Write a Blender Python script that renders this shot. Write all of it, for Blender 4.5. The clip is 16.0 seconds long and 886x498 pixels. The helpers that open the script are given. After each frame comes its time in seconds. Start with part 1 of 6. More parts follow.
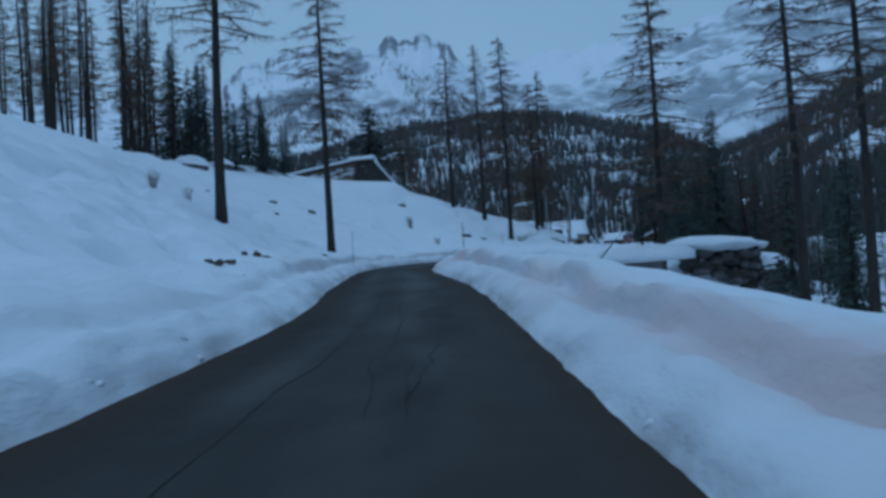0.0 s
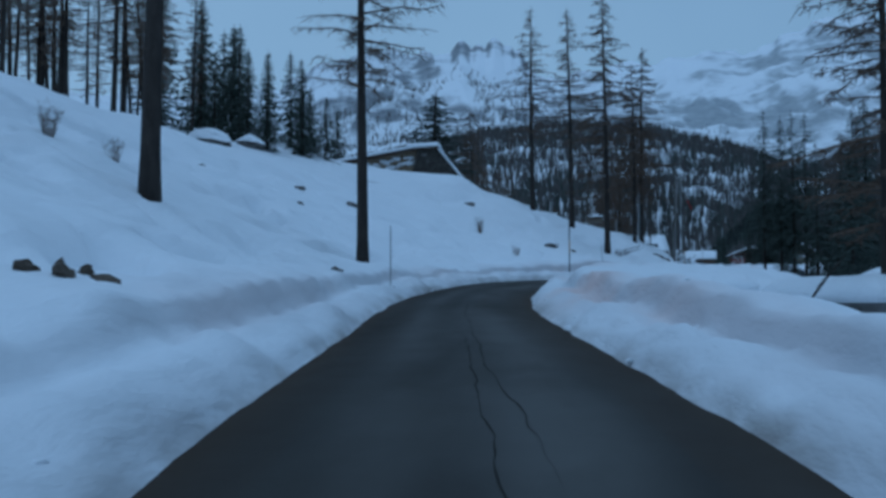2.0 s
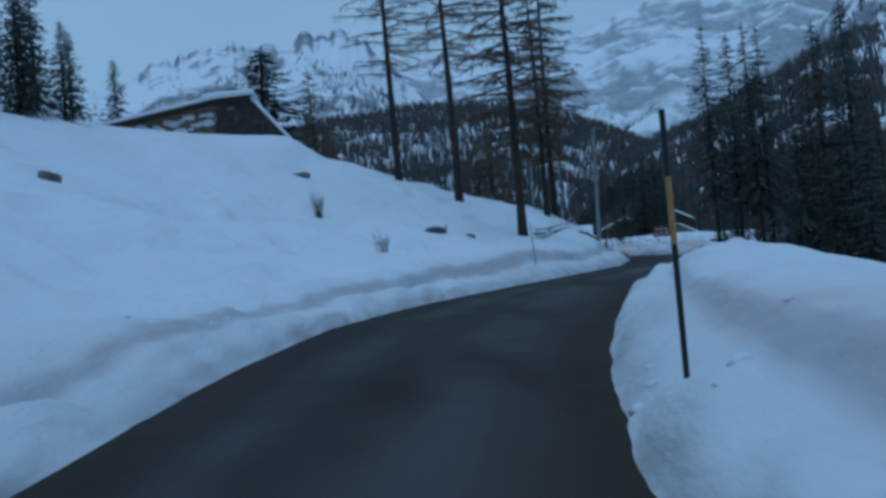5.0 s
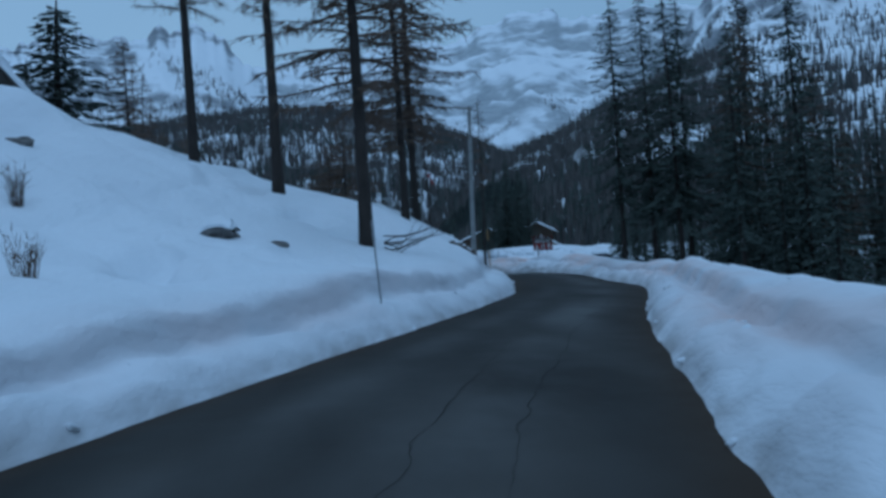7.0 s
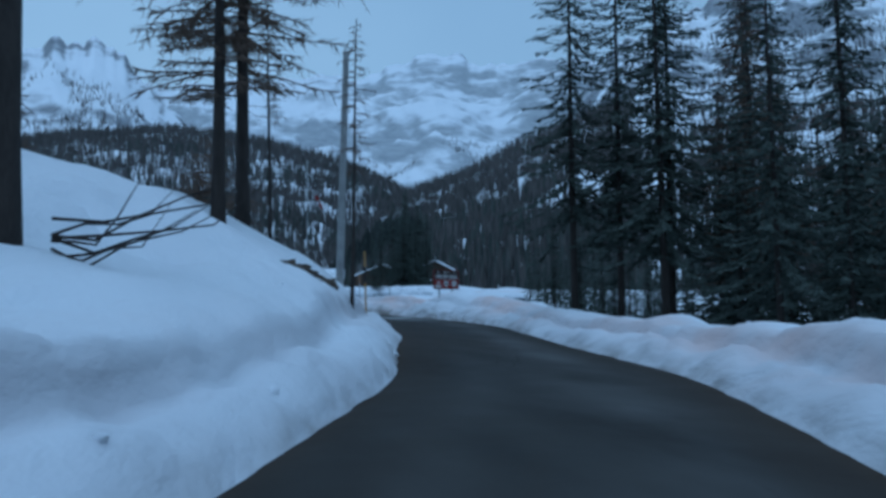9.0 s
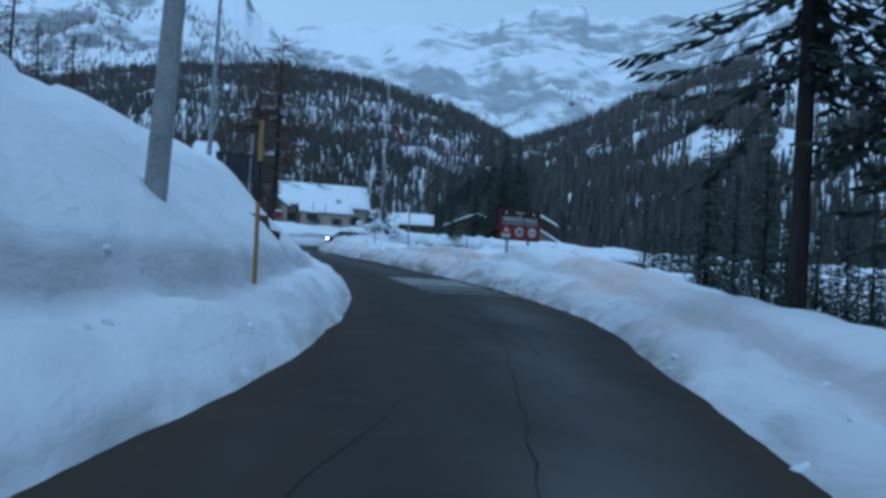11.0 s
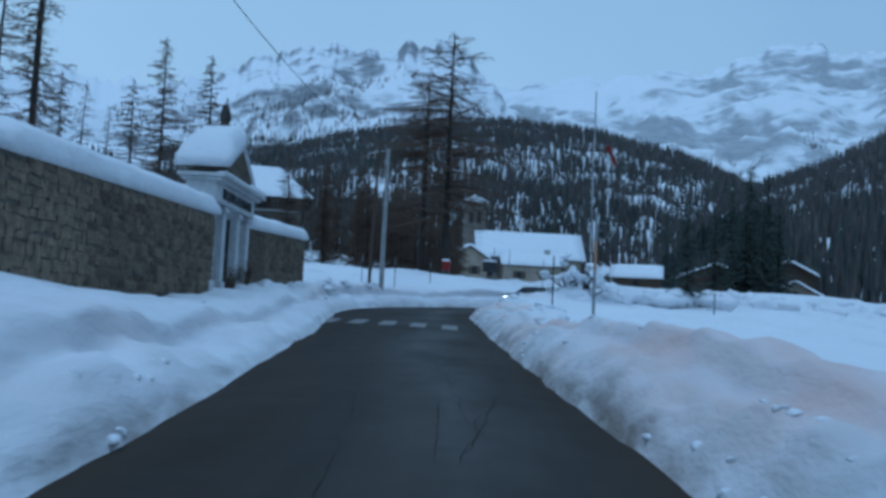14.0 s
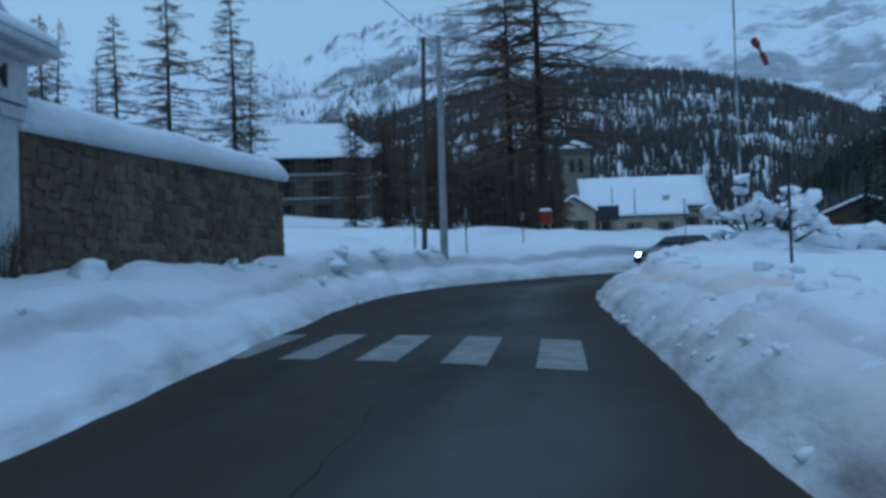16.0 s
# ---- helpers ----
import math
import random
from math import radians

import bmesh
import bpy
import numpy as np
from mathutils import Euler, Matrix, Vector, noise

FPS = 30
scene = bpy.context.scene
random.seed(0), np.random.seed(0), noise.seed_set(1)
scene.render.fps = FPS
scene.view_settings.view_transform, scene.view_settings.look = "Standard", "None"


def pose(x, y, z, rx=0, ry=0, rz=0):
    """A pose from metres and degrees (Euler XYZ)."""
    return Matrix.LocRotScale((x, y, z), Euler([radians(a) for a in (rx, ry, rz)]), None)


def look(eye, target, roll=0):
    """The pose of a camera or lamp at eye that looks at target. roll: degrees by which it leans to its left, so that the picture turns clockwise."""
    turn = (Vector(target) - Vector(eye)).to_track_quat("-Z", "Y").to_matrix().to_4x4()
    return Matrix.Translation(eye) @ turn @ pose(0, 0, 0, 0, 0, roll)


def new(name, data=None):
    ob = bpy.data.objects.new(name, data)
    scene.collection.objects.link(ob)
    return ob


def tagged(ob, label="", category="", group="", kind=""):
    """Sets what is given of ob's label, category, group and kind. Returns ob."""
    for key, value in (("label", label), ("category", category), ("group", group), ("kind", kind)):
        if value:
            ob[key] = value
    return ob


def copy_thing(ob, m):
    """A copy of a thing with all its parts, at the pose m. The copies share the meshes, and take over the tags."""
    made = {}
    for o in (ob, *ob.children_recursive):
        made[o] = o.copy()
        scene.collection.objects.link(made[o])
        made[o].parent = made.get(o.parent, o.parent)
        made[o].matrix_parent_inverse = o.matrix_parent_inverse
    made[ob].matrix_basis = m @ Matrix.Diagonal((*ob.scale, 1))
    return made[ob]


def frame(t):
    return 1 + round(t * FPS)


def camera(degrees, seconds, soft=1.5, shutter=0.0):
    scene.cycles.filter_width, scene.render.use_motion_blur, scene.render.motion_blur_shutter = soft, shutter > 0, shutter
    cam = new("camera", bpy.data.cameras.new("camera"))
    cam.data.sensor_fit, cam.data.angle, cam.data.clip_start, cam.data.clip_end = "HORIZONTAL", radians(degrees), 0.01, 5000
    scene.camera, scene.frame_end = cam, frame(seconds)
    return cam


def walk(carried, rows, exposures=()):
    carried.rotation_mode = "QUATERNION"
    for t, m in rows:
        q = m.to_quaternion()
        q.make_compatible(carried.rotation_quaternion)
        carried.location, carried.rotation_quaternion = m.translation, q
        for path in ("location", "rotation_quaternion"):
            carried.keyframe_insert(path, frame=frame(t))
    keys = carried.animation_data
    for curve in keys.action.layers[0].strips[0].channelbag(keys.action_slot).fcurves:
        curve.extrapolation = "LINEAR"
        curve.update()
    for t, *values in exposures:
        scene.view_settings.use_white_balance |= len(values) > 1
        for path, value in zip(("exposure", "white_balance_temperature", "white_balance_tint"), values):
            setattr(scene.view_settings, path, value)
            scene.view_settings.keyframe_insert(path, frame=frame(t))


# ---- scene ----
cam = camera(51.2, 16.0, 3.3, 0.12)
PATH = [
    (0, (2.355, 0.442, 0.181), (2.231, 2.436, 0.279), -3.10),
    (0.5, (1.745, 4.814, 0.511), (1.602, 6.808, 0.581), -1.84),
    (1, (1.229, 9.207, 0.858), (1.091, 11.201, 0.904), -0.99),
    (1.5, (0.597, 14.284, 1.101), (0.385, 16.269, 1.232), -0.80),
    (2, (0.088, 18.990, 1.343), (-0.169, 20.970, 1.461), -0.02),
    (2.5, (-0.440, 23.705, 1.559), (-0.662, 25.690, 1.654), -0.24),
    (3, (-1.025, 28.390, 1.806), (-1.253, 30.372, 1.935), -1.76),
    (3.5, (-1.651, 32.983, 2.019), (-1.821, 34.971, 2.156), -2.30),
    (6, (-0.643, 53.516, 3.505), (-0.416, 55.502, 3.554), -5.78),
    (6.5, (0.028, 57.586, 3.651), (0.351, 59.556, 3.773), -5.37),
    (7, (0.785, 61.548, 3.752), (1.132, 63.516, 3.832), -3.87),
    (7.5, (1.656, 65.628, 3.905), (2.087, 67.578, 4.007), -4.18),
    (8, (2.564, 69.328, 4.002), (3.085, 71.252, 4.174), -3.95),
    (10.5, (10.382, 92.903, 4.542), (10.856, 94.844, 4.619), 3.99),
    (11, (11.781, 96.412, 4.694), (12.128, 98.381, 4.742), 3.32),
    (11.5, (13.030, 100.074, 4.810), (13.294, 102.056, 4.852), 3.95),
    (12, (14.150, 104.176, 4.961), (14.287, 106.171, 5.007), 4.44),
    (12.5, (14.989, 108.373, 5.121), (15.009, 110.373, 5.147), 4.24),
    (13, (15.728, 112.984, 5.281), (15.681, 114.983, 5.336), 4.67),
    (13.5, (16.173, 117.293, 5.474), (16.125, 119.285, 5.652), 2.89),
    (14, (16.346, 122.439, 5.743), (16.198, 124.428, 5.886), 2.84),
    (14.5, (16.258, 127.592, 5.928), (16.081, 129.580, 6.061), 1.70),
    (15, (16.040, 132.595, 6.018), (15.787, 134.578, 6.081), 1.50),
    (15.5, (15.588, 137.606, 6.125), (15.238, 139.574, 6.196), 0.53),
    (16, (15.083, 142.104, 6.239), (14.717, 144.069, 6.307), -1.63),
]
EXPOSURES = [(0.0, -0.89, 4450, 1), (3.5, -0.84, 4450, 1), (8.0, -0.7, 4450, 1), (10.5, -0.3, 4500, 1), (13.0, -0.34, 4500, 1), (15.0, -0.54, 4500, 1), (16.0, -0.57, 4500, 1)]
walk(cam, [(t, look(eye, target, roll)) for t, eye, target, roll in PATH], EXPOSURES)

# ---- world and light: blue dusk under a high, even cloud cover ----
world = bpy.data.worlds.new("dusk_sky")
scene.world = world
world.use_nodes = True
wn = world.node_tree.nodes
wl = world.node_tree.links
sky = wn.new("ShaderNodeTexSky")
sky.sky_type = "NISHITA"
sky.sun_disc = False
sky.sun_elevation = radians(59)
sky.sun_rotation = radians(148)
sky.air_density, sky.dust_density, sky.ozone_density = 0.7, 8.0, 2.0
# a closed cloud cover evens the clear sky out to a pale blue-grey dome
cover = wn.new("ShaderNodeMix")
cover.data_type = "RGBA"
cover.inputs[0].default_value = 0.93
# paler towards the horizon, with soft unevenness in the cloud
geo = wn.new("ShaderNodeTexCoord")
sepw = wn.new("ShaderNodeSeparateXYZ")
wl.new(geo.outputs["Generated"], sepw.inputs[0])
cloud = wn.new("ShaderNodeTexNoise")
cloud.inputs["Scale"].default_value, cloud.inputs["Detail"].default_value = 2.6, 5.0
wl.new(geo.outputs["Generated"], cloud.inputs["Vector"])
high = wn.new("ShaderNodeMath")
high.operation = "MULTIPLY_ADD"
high.inputs[1].default_value = 0.5
wl.new(cloud.outputs["Fac"], high.inputs[0])
wl.new(sepw.outputs["Z"], high.inputs[2])
dome = wn.new("ShaderNodeValToRGB")
for k, (p, c) in zip(dome.color_ramp.elements, ((0.30, (7.5, 8.7, 9.2, 1)), (0.95, (5.3, 6.6, 7.5, 1)))):
    k.position, k.color = p, c
west = wn.new("ShaderNodeMath")
west.operation = "MULTIPLY_ADD"
west.inputs[1].default_value = 0.5
wl.new(sepw.outputs["X"], west.inputs[0])
wl.new(high.outputs[0], west.inputs[2])
wl.new(west.outputs[0], dome.inputs["Fac"])
wl.new(dome.outputs["Color"], cover.inputs[7])
wl.new(sky.outputs["Color"], cover.inputs[6])
wl.new(cover.outputs[2], wn["Background"].inputs["Color"])
wn["Background"].inputs["Strength"].default_value = 0.085
sun_data = bpy.data.lights.new("sun", "SUN")
sun_data.energy, sun_data.angle, sun_data.color = 0.7, radians(60), (0.93, 0.95, 1.0)
sun = new("sun", sun_data)
sun.matrix_world = look((0, 0, 60), (5, 9, 20))
scene.view_settings.exposure = 0.0

# ---- materials ----
def shader(name, rough=0.8, metal=0.0):
    m = bpy.data.materials.new(name)
    m.use_nodes = True
    b = m.node_tree.nodes["Principled BSDF"]
    b.inputs["Roughness"].default_value = rough
    b.inputs["Metallic"].default_value = metal
    b.inputs["Specular IOR Level"].default_value = 0.3
    return m, m.node_tree.nodes, m.node_tree.links, b


def noise_node(n, l, scale, detail=4.0, coord="Object", stretch=None):
    tc = n.new("ShaderNodeTexCoord")
    t = n.new("ShaderNodeTexNoise")
    t.inputs["Scale"].default_value, t.inputs["Detail"].default_value = scale, detail
    t.inputs["Roughness"].default_value = 0.62 if detail > 7 else 0.5
    src = tc.outputs[coord]
    if stretch:
        mp = n.new("ShaderNodeMapping")
        mp.inputs["Scale"].default_value = stretch
        l.new(src, mp.inputs["Vector"])
        src = mp.outputs["Vector"]
    l.new(src, t.inputs["Vector"])
    return t.outputs["Fac"]


def ramp(n, l, fac, stops):
    r = n.new("ShaderNodeValToRGB")
    e = r.color_ramp.elements
    while len(e) < len(stops):
        e.new(0.5)
    for k, (p, c) in zip(e, stops):
        k.position, k.color = p, (*c, 1)
    l.new(fac, r.inputs["Fac"])
    return r.outputs["Color"]


def mix(n, l, fac, a, b, mode="MIX"):
    x = n.new("ShaderNodeMix")
    x.data_type, x.blend_type = "RGBA", mode
    for v, i in ((fac, 0), (a, 6), (b, 7)):
        if isinstance(v, (int, float)):
            x.inputs[i].default_value = v
        elif isinstance(v, tuple):
            x.inputs[i].default_value = (*v, 1)
        else:
            l.new(v, x.inputs[i])
    return x.outputs[2]


def bump(n, l, b, fac, strength=0.3, dist=0.05):
    k = n.new("ShaderNodeBump")
    k.inputs["Strength"].default_value, k.inputs["Distance"].default_value = strength, dist
    l.new(fac, k.inputs["Height"])
    l.new(k.outputs["Normal"], b.inputs["Normal"])


def rough_mat(name, dark, light, scale, rough=0.85, strength=0.4, dist=0.03, stretch=None, random=0.0, fine=None):
    """A matt surface that goes from dark to light over a noise, with a second finer noise and relief."""
    m, n, l, b = shader(name, rough)
    a = noise_node(n, l, scale, 5.0, stretch=stretch)
    c = noise_node(n, l, fine or scale * 7, 3.0, stretch=stretch)
    col = ramp(n, l, a, ((0.32, dark), (0.68, light)))
    col = mix(n, l, 0.35, col, ramp(n, l, c, ((0.3, tuple(v * 0.6 for v in dark)), (0.7, light))), "MIX")
    if random:
        oi = n.new("ShaderNodeObjectInfo")
        hv = n.new("ShaderNodeHueSaturation")
        mr = n.new("ShaderNodeMapRange")
        mr.inputs[3].default_value, mr.inputs[4].default_value = 1 - random, 1 + random
        l.new(oi.outputs["Random"], mr.inputs[0])
        l.new(mr.outputs[0], hv.inputs["Value"])
        l.new(col, hv.inputs["Color"])
        col = hv.outputs["Color"]
    l.new(col, b.inputs["Base Color"])
    bump(n, l, b, c, strength, dist)
    return m


def snow_mat(name, clean=(0.80, 0.82, 0.86), dirt=False):
    m, n, l, b = shader(name, 0.7)
    b.inputs["Subsurface Weight"].default_value = 0.0
    along = (1, 0.4, 1) if dirt else None
    big, mid, tiny = noise_node(n, l, 0.25), noise_node(n, l, 2.2, 6.0, stretch=along), noise_node(n, l, 14.0, 5.0, stretch=along)
    col = mix(n, l, big, tuple(v * 0.9 for v in clean), clean)
    if dirt:
        at = n.new("ShaderNodeAttribute")
        at.attribute_name = "dirt"
        k = n.new("ShaderNodeMath")
        k.operation = "MULTIPLY"
        l.new(at.outputs["Fac"], k.inputs[0])
        l.new(ramp(n, l, mid, ((0.36, (0.15,) * 3), (0.66, (1,) * 3))), k.inputs[1])
        at2 = n.new("ShaderNodeAttribute")
        at2.attribute_name = "rust"
        k2 = n.new("ShaderNodeMath")
        k2.operation = "MULTIPLY"
        l.new(at2.outputs["Fac"], k2.inputs[0])
        l.new(ramp(n, l, noise_node(n, l, 0.8, 5.0, stretch=along), ((0.32, (0.1,) * 3), (0.62, (1,) * 3))), k2.inputs[1])
        # grey of roadside grit, and painted shade on the bank's cut face
        at3 = n.new("ShaderNodeAttribute")
        at3.attribute_name = "grit_shade"
        col = mix(n, l, at3.outputs["Fac"], col, (0.44, 0.44, 0.47))
        col = mix(n, l, k2.outputs[0], col, (0.62, 0.50, 0.475))
        col = mix(n, l, k.outputs[0], col, (0.16, 0.14, 0.12))
    l.new(col, b.inputs["Base Color"])
    soft = noise_node(n, l, 0.7, 3.0, stretch=along)
    add = n.new("ShaderNodeMath")
    add.operation = "MULTIPLY_ADD"
    add.inputs[1].default_value = 5.0
    l.new(soft, add.inputs[0])
    l.new(mid, add.inputs[2])
    add2 = n.new("ShaderNodeMath")
    add2.operation = "MULTIPLY_ADD"
    add2.inputs[1].default_value = 0.3
    l.new(tiny, add2.inputs[0])
    l.new(add.outputs[0], add2.inputs[2])
    bump(n, l, b, add2.outputs[0], 0.6, 0.12)
    return m


def asphalt_mat():
    m, n, l, b = shader("asphalt", 0.9)
    big, mid, grain = noise_node(n, l, 0.35, 5.0), noise_node(n, l, 1.7, 6.0), noise_node(n, l, 60.0, 3.0)
    col = ramp(n, l, big, ((0.3, (0.023, 0.0205, 0.017)), (0.7, (0.038, 0.034, 0.029))))
    col = mix(n, l, 0.4, col, ramp(n, l, mid, ((0.35, (0.017, 0.015, 0.0125)), (0.65, (0.046, 0.042, 0.036)))))
    col = mix(n, l, 0.25, col, ramp(n, l, grain, ((0.3, (0.015,) * 3), (0.7, (0.09,) * 3))))
    at = n.new("ShaderNodeAttribute")
    at.attribute_name = "dirt"
    lane = n.new("ShaderNodeAttribute")
    lane.attribute_name = "lane"
    # wheel tracks and patches drawn out along the road
    track = noise_node(n, l, 0.9, 4.0, stretch=(1, 0.12, 1))
    col = mix(n, l, 0.45, col, ramp(n, l, track, ((0.36, (0.015, 0.013, 0.011)), (0.64, (0.052, 0.049, 0.044)))))
    worn = n.new("ShaderNodeMath")
    worn.operation = "MULTIPLY"
    l.new(lane.outputs["Fac"], worn.inputs[0])
    l.new(ramp(n, l, noise_node(n, l, 0.55, 6.0, stretch=(1, 0.35, 1)), ((0.34, (0.1,) * 3), (0.60, (0.9,) * 3))), worn.inputs[1])
    col = mix(n, l, worn.outputs[0], col, (0.112, 0.108, 0.103))
    col = mix(n, l, at.outputs["Fac"], col, (0.046, 0.034, 0.024))
    l.new(col, b.inputs["Base Color"])
    l.new(ramp(n, l, mid, ((0.3, (0.8,) * 3), (0.7, (0.95,) * 3))), b.inputs["Roughness"])
    b.inputs["Specular IOR Level"].default_value = 0.12
    bump(n, l, b, grain, 0.3, 0.01)
    return m


def island_mat(name, dark, light, rough=0.9):
    """Matt foliage whose pieces differ a little from one another."""
    m, n, l, b = shader(name, rough)
    g = n.new("ShaderNodeNewGeometry")
    l.new(ramp(n, l, g.outputs["Random Per Island"], ((0.0, dark), (1.0, light))), b.inputs["Base Color"])
    return m


def rock_snow_mat(name, scale, lo, hi, rock=(0.16, 0.17, 0.19), light_rock=(0.30, 0.31, 0.33), stretch=(1, 1, 1), tilt=0.0, broad=0.25, steep=0.8):
    """Snow on the flatter parts, bare rock in broken bands on the steep ones."""
    m, n, l, b = shader(name, 0.85)
    g = n.new("ShaderNodeNewGeometry")
    sep = n.new("ShaderNodeSeparateXYZ")
    l.new(g.outputs["Normal"], sep.inputs[0])
    tc, mp = n.new("ShaderNodeTexCoord"), n.new("ShaderNodeMapping")
    mp.inputs["Rotation"].default_value = (0, radians(tilt), 0)
    mp.inputs["Scale"].default_value = stretch
    l.new(tc.outputs["Object"], mp.inputs["Vector"])

    def band(k, detail, rough):
        t = n.new("ShaderNodeTexNoise")
        t.inputs["Scale"].default_value, t.inputs["Detail"].default_value, t.inputs["Roughness"].default_value = k, detail, rough
        t.inputs["Distortion"].default_value = 0.4
        l.new(mp.outputs["Vector"], t.inputs["Vector"])
        return t.outputs["Fac"]

    def madd(a, f, c):
        k = n.new("ShaderNodeMath")
        k.operation = "MULTIPLY_ADD"
        l.new(a, k.inputs[0])
        k.inputs[1].default_value = f
        l.new(c, k.inputs[2])
        return k.outputs[0]

    flat = n.new("ShaderNodeMath")
    flat.operation = "MULTIPLY"
    l.new(sep.outputs["Z"], flat.inputs[0])
    flat.inputs[1].default_value = steep
    fac = madd(band(scale * broad, 3.0, 0.5), 0.9, madd(band(scale, 9.0, 0.68), 0.9, flat.outputs[0]))
    rk = ramp(n, l, band(scale * 6, 5.0, 0.6), ((0.3, rock), (0.7, light_rock)))
    mr = n.new("ShaderNodeMapRange")
    mr.interpolation_type = "SMOOTHSTEP"
    mr.inputs[1].default_value, mr.inputs[2].default_value = lo, hi
    l.new(fac, mr.inputs[0])
    l.new(mix(n, l, mr.outputs[0], rk, (0.80, 0.82, 0.86)), b.inputs["Base Color"])
    return m


SNOW = snow_mat("snow")
SNOW_GROUND = snow_mat("snow_with_road_dirt_and_cut_shade", dirt=True)
ASPHALT = asphalt_mat()
PAINT = rough_mat("worn_road_paint", (0.12, 0.12, 0.118), (0.31, 0.31, 0.305), 3.0, 0.7, 0.2, 0.005, fine=25)
BARK = rough_mat("larch_bark", (0.021, 0.018, 0.016), (0.058, 0.048, 0.041), 6.0, 0.95, 0.8, 0.03, stretch=(1, 1, 0.25))
TWIG = island_mat("bare_larch_twigs", (0.062, 0.043, 0.031), (0.140, 0.100, 0.072))
NEEDLE = island_mat("dark_fir_needles", (0.030, 0.040, 0.035), (0.078, 0.092, 0.077))
ROCK = rough_mat("grey_rock", (0.06, 0.058, 0.055), (0.22, 0.21, 0.20), 2.0, 0.9, 0.8, 0.05)
STONE = rough_mat("wall_stone", (0.060, 0.048, 0.034), (0.260, 0.208, 0.145), 4.0, 0.9, 0.9, 0.03, random=0.4)
EARTHROCK = rough_mat("brown_earthy_rock", (0.045, 0.036, 0.028), (0.15, 0.122, 0.095), 3.0, 0.95, 0.8, 0.04)
MORTAR = rough_mat("lime_mortar", (0.10, 0.09, 0.075), (0.19, 0.17, 0.145), 8.0)
PLASTER = rough_mat("white_plaster", (0.44, 0.45, 0.46), (0.62, 0.63, 0.64), 1.2, 0.8, 0.15, 0.01)
GREYPLASTER = rough_mat("weathered_plaster", (0.25, 0.215, 0.165), (0.40, 0.345, 0.27), 0.8, 0.85, 0.2, 0.01)
CONCRETE = rough_mat("grey_concrete", (0.22, 0.22, 0.22), (0.38, 0.38, 0.37), 2.5, 0.85, 0.25, 0.01)
WOOD = rough_mat("dark_timber", (0.035, 0.026, 0.020), (0.12, 0.085, 0.06), 3.0, 0.85, 0.5, 0.02, stretch=(1, 1, 6))
BOARD = rough_mat("black_sign_back", (0.018, 0.020, 0.022), (0.045, 0.048, 0.05), 2.0, 0.6, 0.1, 0.005)
STEEL = rough_mat("galvanised_steel", (0.18, 0.19, 0.20), (0.34, 0.35, 0.36), 5.0, 0.5, 0.1, 0.003)
RED = rough_mat("red_sign_sheet", (0.14, 0.014, 0.012), (0.22, 0.024, 0.019), 2.0, 0.5, 0.05, 0.003)
DARKSTONE = rough_mat("dark_dry_stone", (0.022, 0.02, 0.018), (0.085, 0.077, 0.068), 2.5, 0.9, 0.8, 0.03)
BROWNSTONE = rough_mat("brown_plaster", (0.12, 0.105, 0.09), (0.22, 0.195, 0.165), 0.9, 0.85, 0.2, 0.01)
BROWN = rough_mat("brown_sign_sheet", (0.020, 0.012, 0.009), (0.036, 0.020, 0.015), 2.0, 0.5, 0.05, 0.003)
WHITE = rough_mat("white_sign_sheet", (0.40, 0.40, 0.39), (0.55, 0.55, 0.54), 4.0, 0.5, 0.05, 0.003)
BLACK = rough_mat("black_enamel", (0.012, 0.012, 0.013), (0.03, 0.03, 0.032), 6.0, 0.5, 0.1, 0.003)
YELLOW = rough_mat("yellow_pole_paint", (0.30, 0.17, 0.05), (0.44, 0.27, 0.09), 5.0, 0.6, 0.1, 0.003)
DARKGLASS, _n, _l, _b = shader("dark_window_glass", 0.15)
_b.inputs["Base Color"].default_value = (0.02, 0.024, 0.03, 1)
MOUNTAIN = rock_snow_mat("snowy_rock_face", 0.011, 1.30, 1.52, (0.17, 0.18, 0.20), (0.33, 0.34, 0.36), (1.0, 0.6, 1.9), 38)
CLIFF = rock_snow_mat("snowy_ribbed_face", 0.016, 1.35, 1.56, (0.17, 0.18, 0.20), (0.33, 0.34, 0.36), (1.6, 0.8, 0.7), 12)
# distance haze is put into the massif's rock colours, paler than the nearer faces
MASSIF = rock_snow_mat("snowy_far_massif_hazed", 0.0085, 1.43, 1.66, (0.30, 0.32, 0.35), (0.46, 0.48, 0.5), (0.8, 0.6, 1.7), 14)
SLOPE = rock_snow_mat("forest_floor_snow", 0.03, 1.28, 1.50, (0.12, 0.12, 0.125), (0.25, 0.245, 0.24), (1.5, 1.5, 0.5))
# far larches carry the valley haze as a lighter, greyer base colour
FARTREE = island_mat("far_larch_wood_hazed", (0.052, 0.050, 0.050), (0.130, 0.119, 0.110))
KNOLLFIR = island_mat("knoll_fir_wood", (0.016, 0.021, 0.020), (0.042, 0.050, 0.045))
# needle colour raised above the near firs to paint in haze
FARFIR = island_mat("far_fir_wood_hazed", (0.038, 0.046, 0.043), (0.085, 0.096, 0.085))

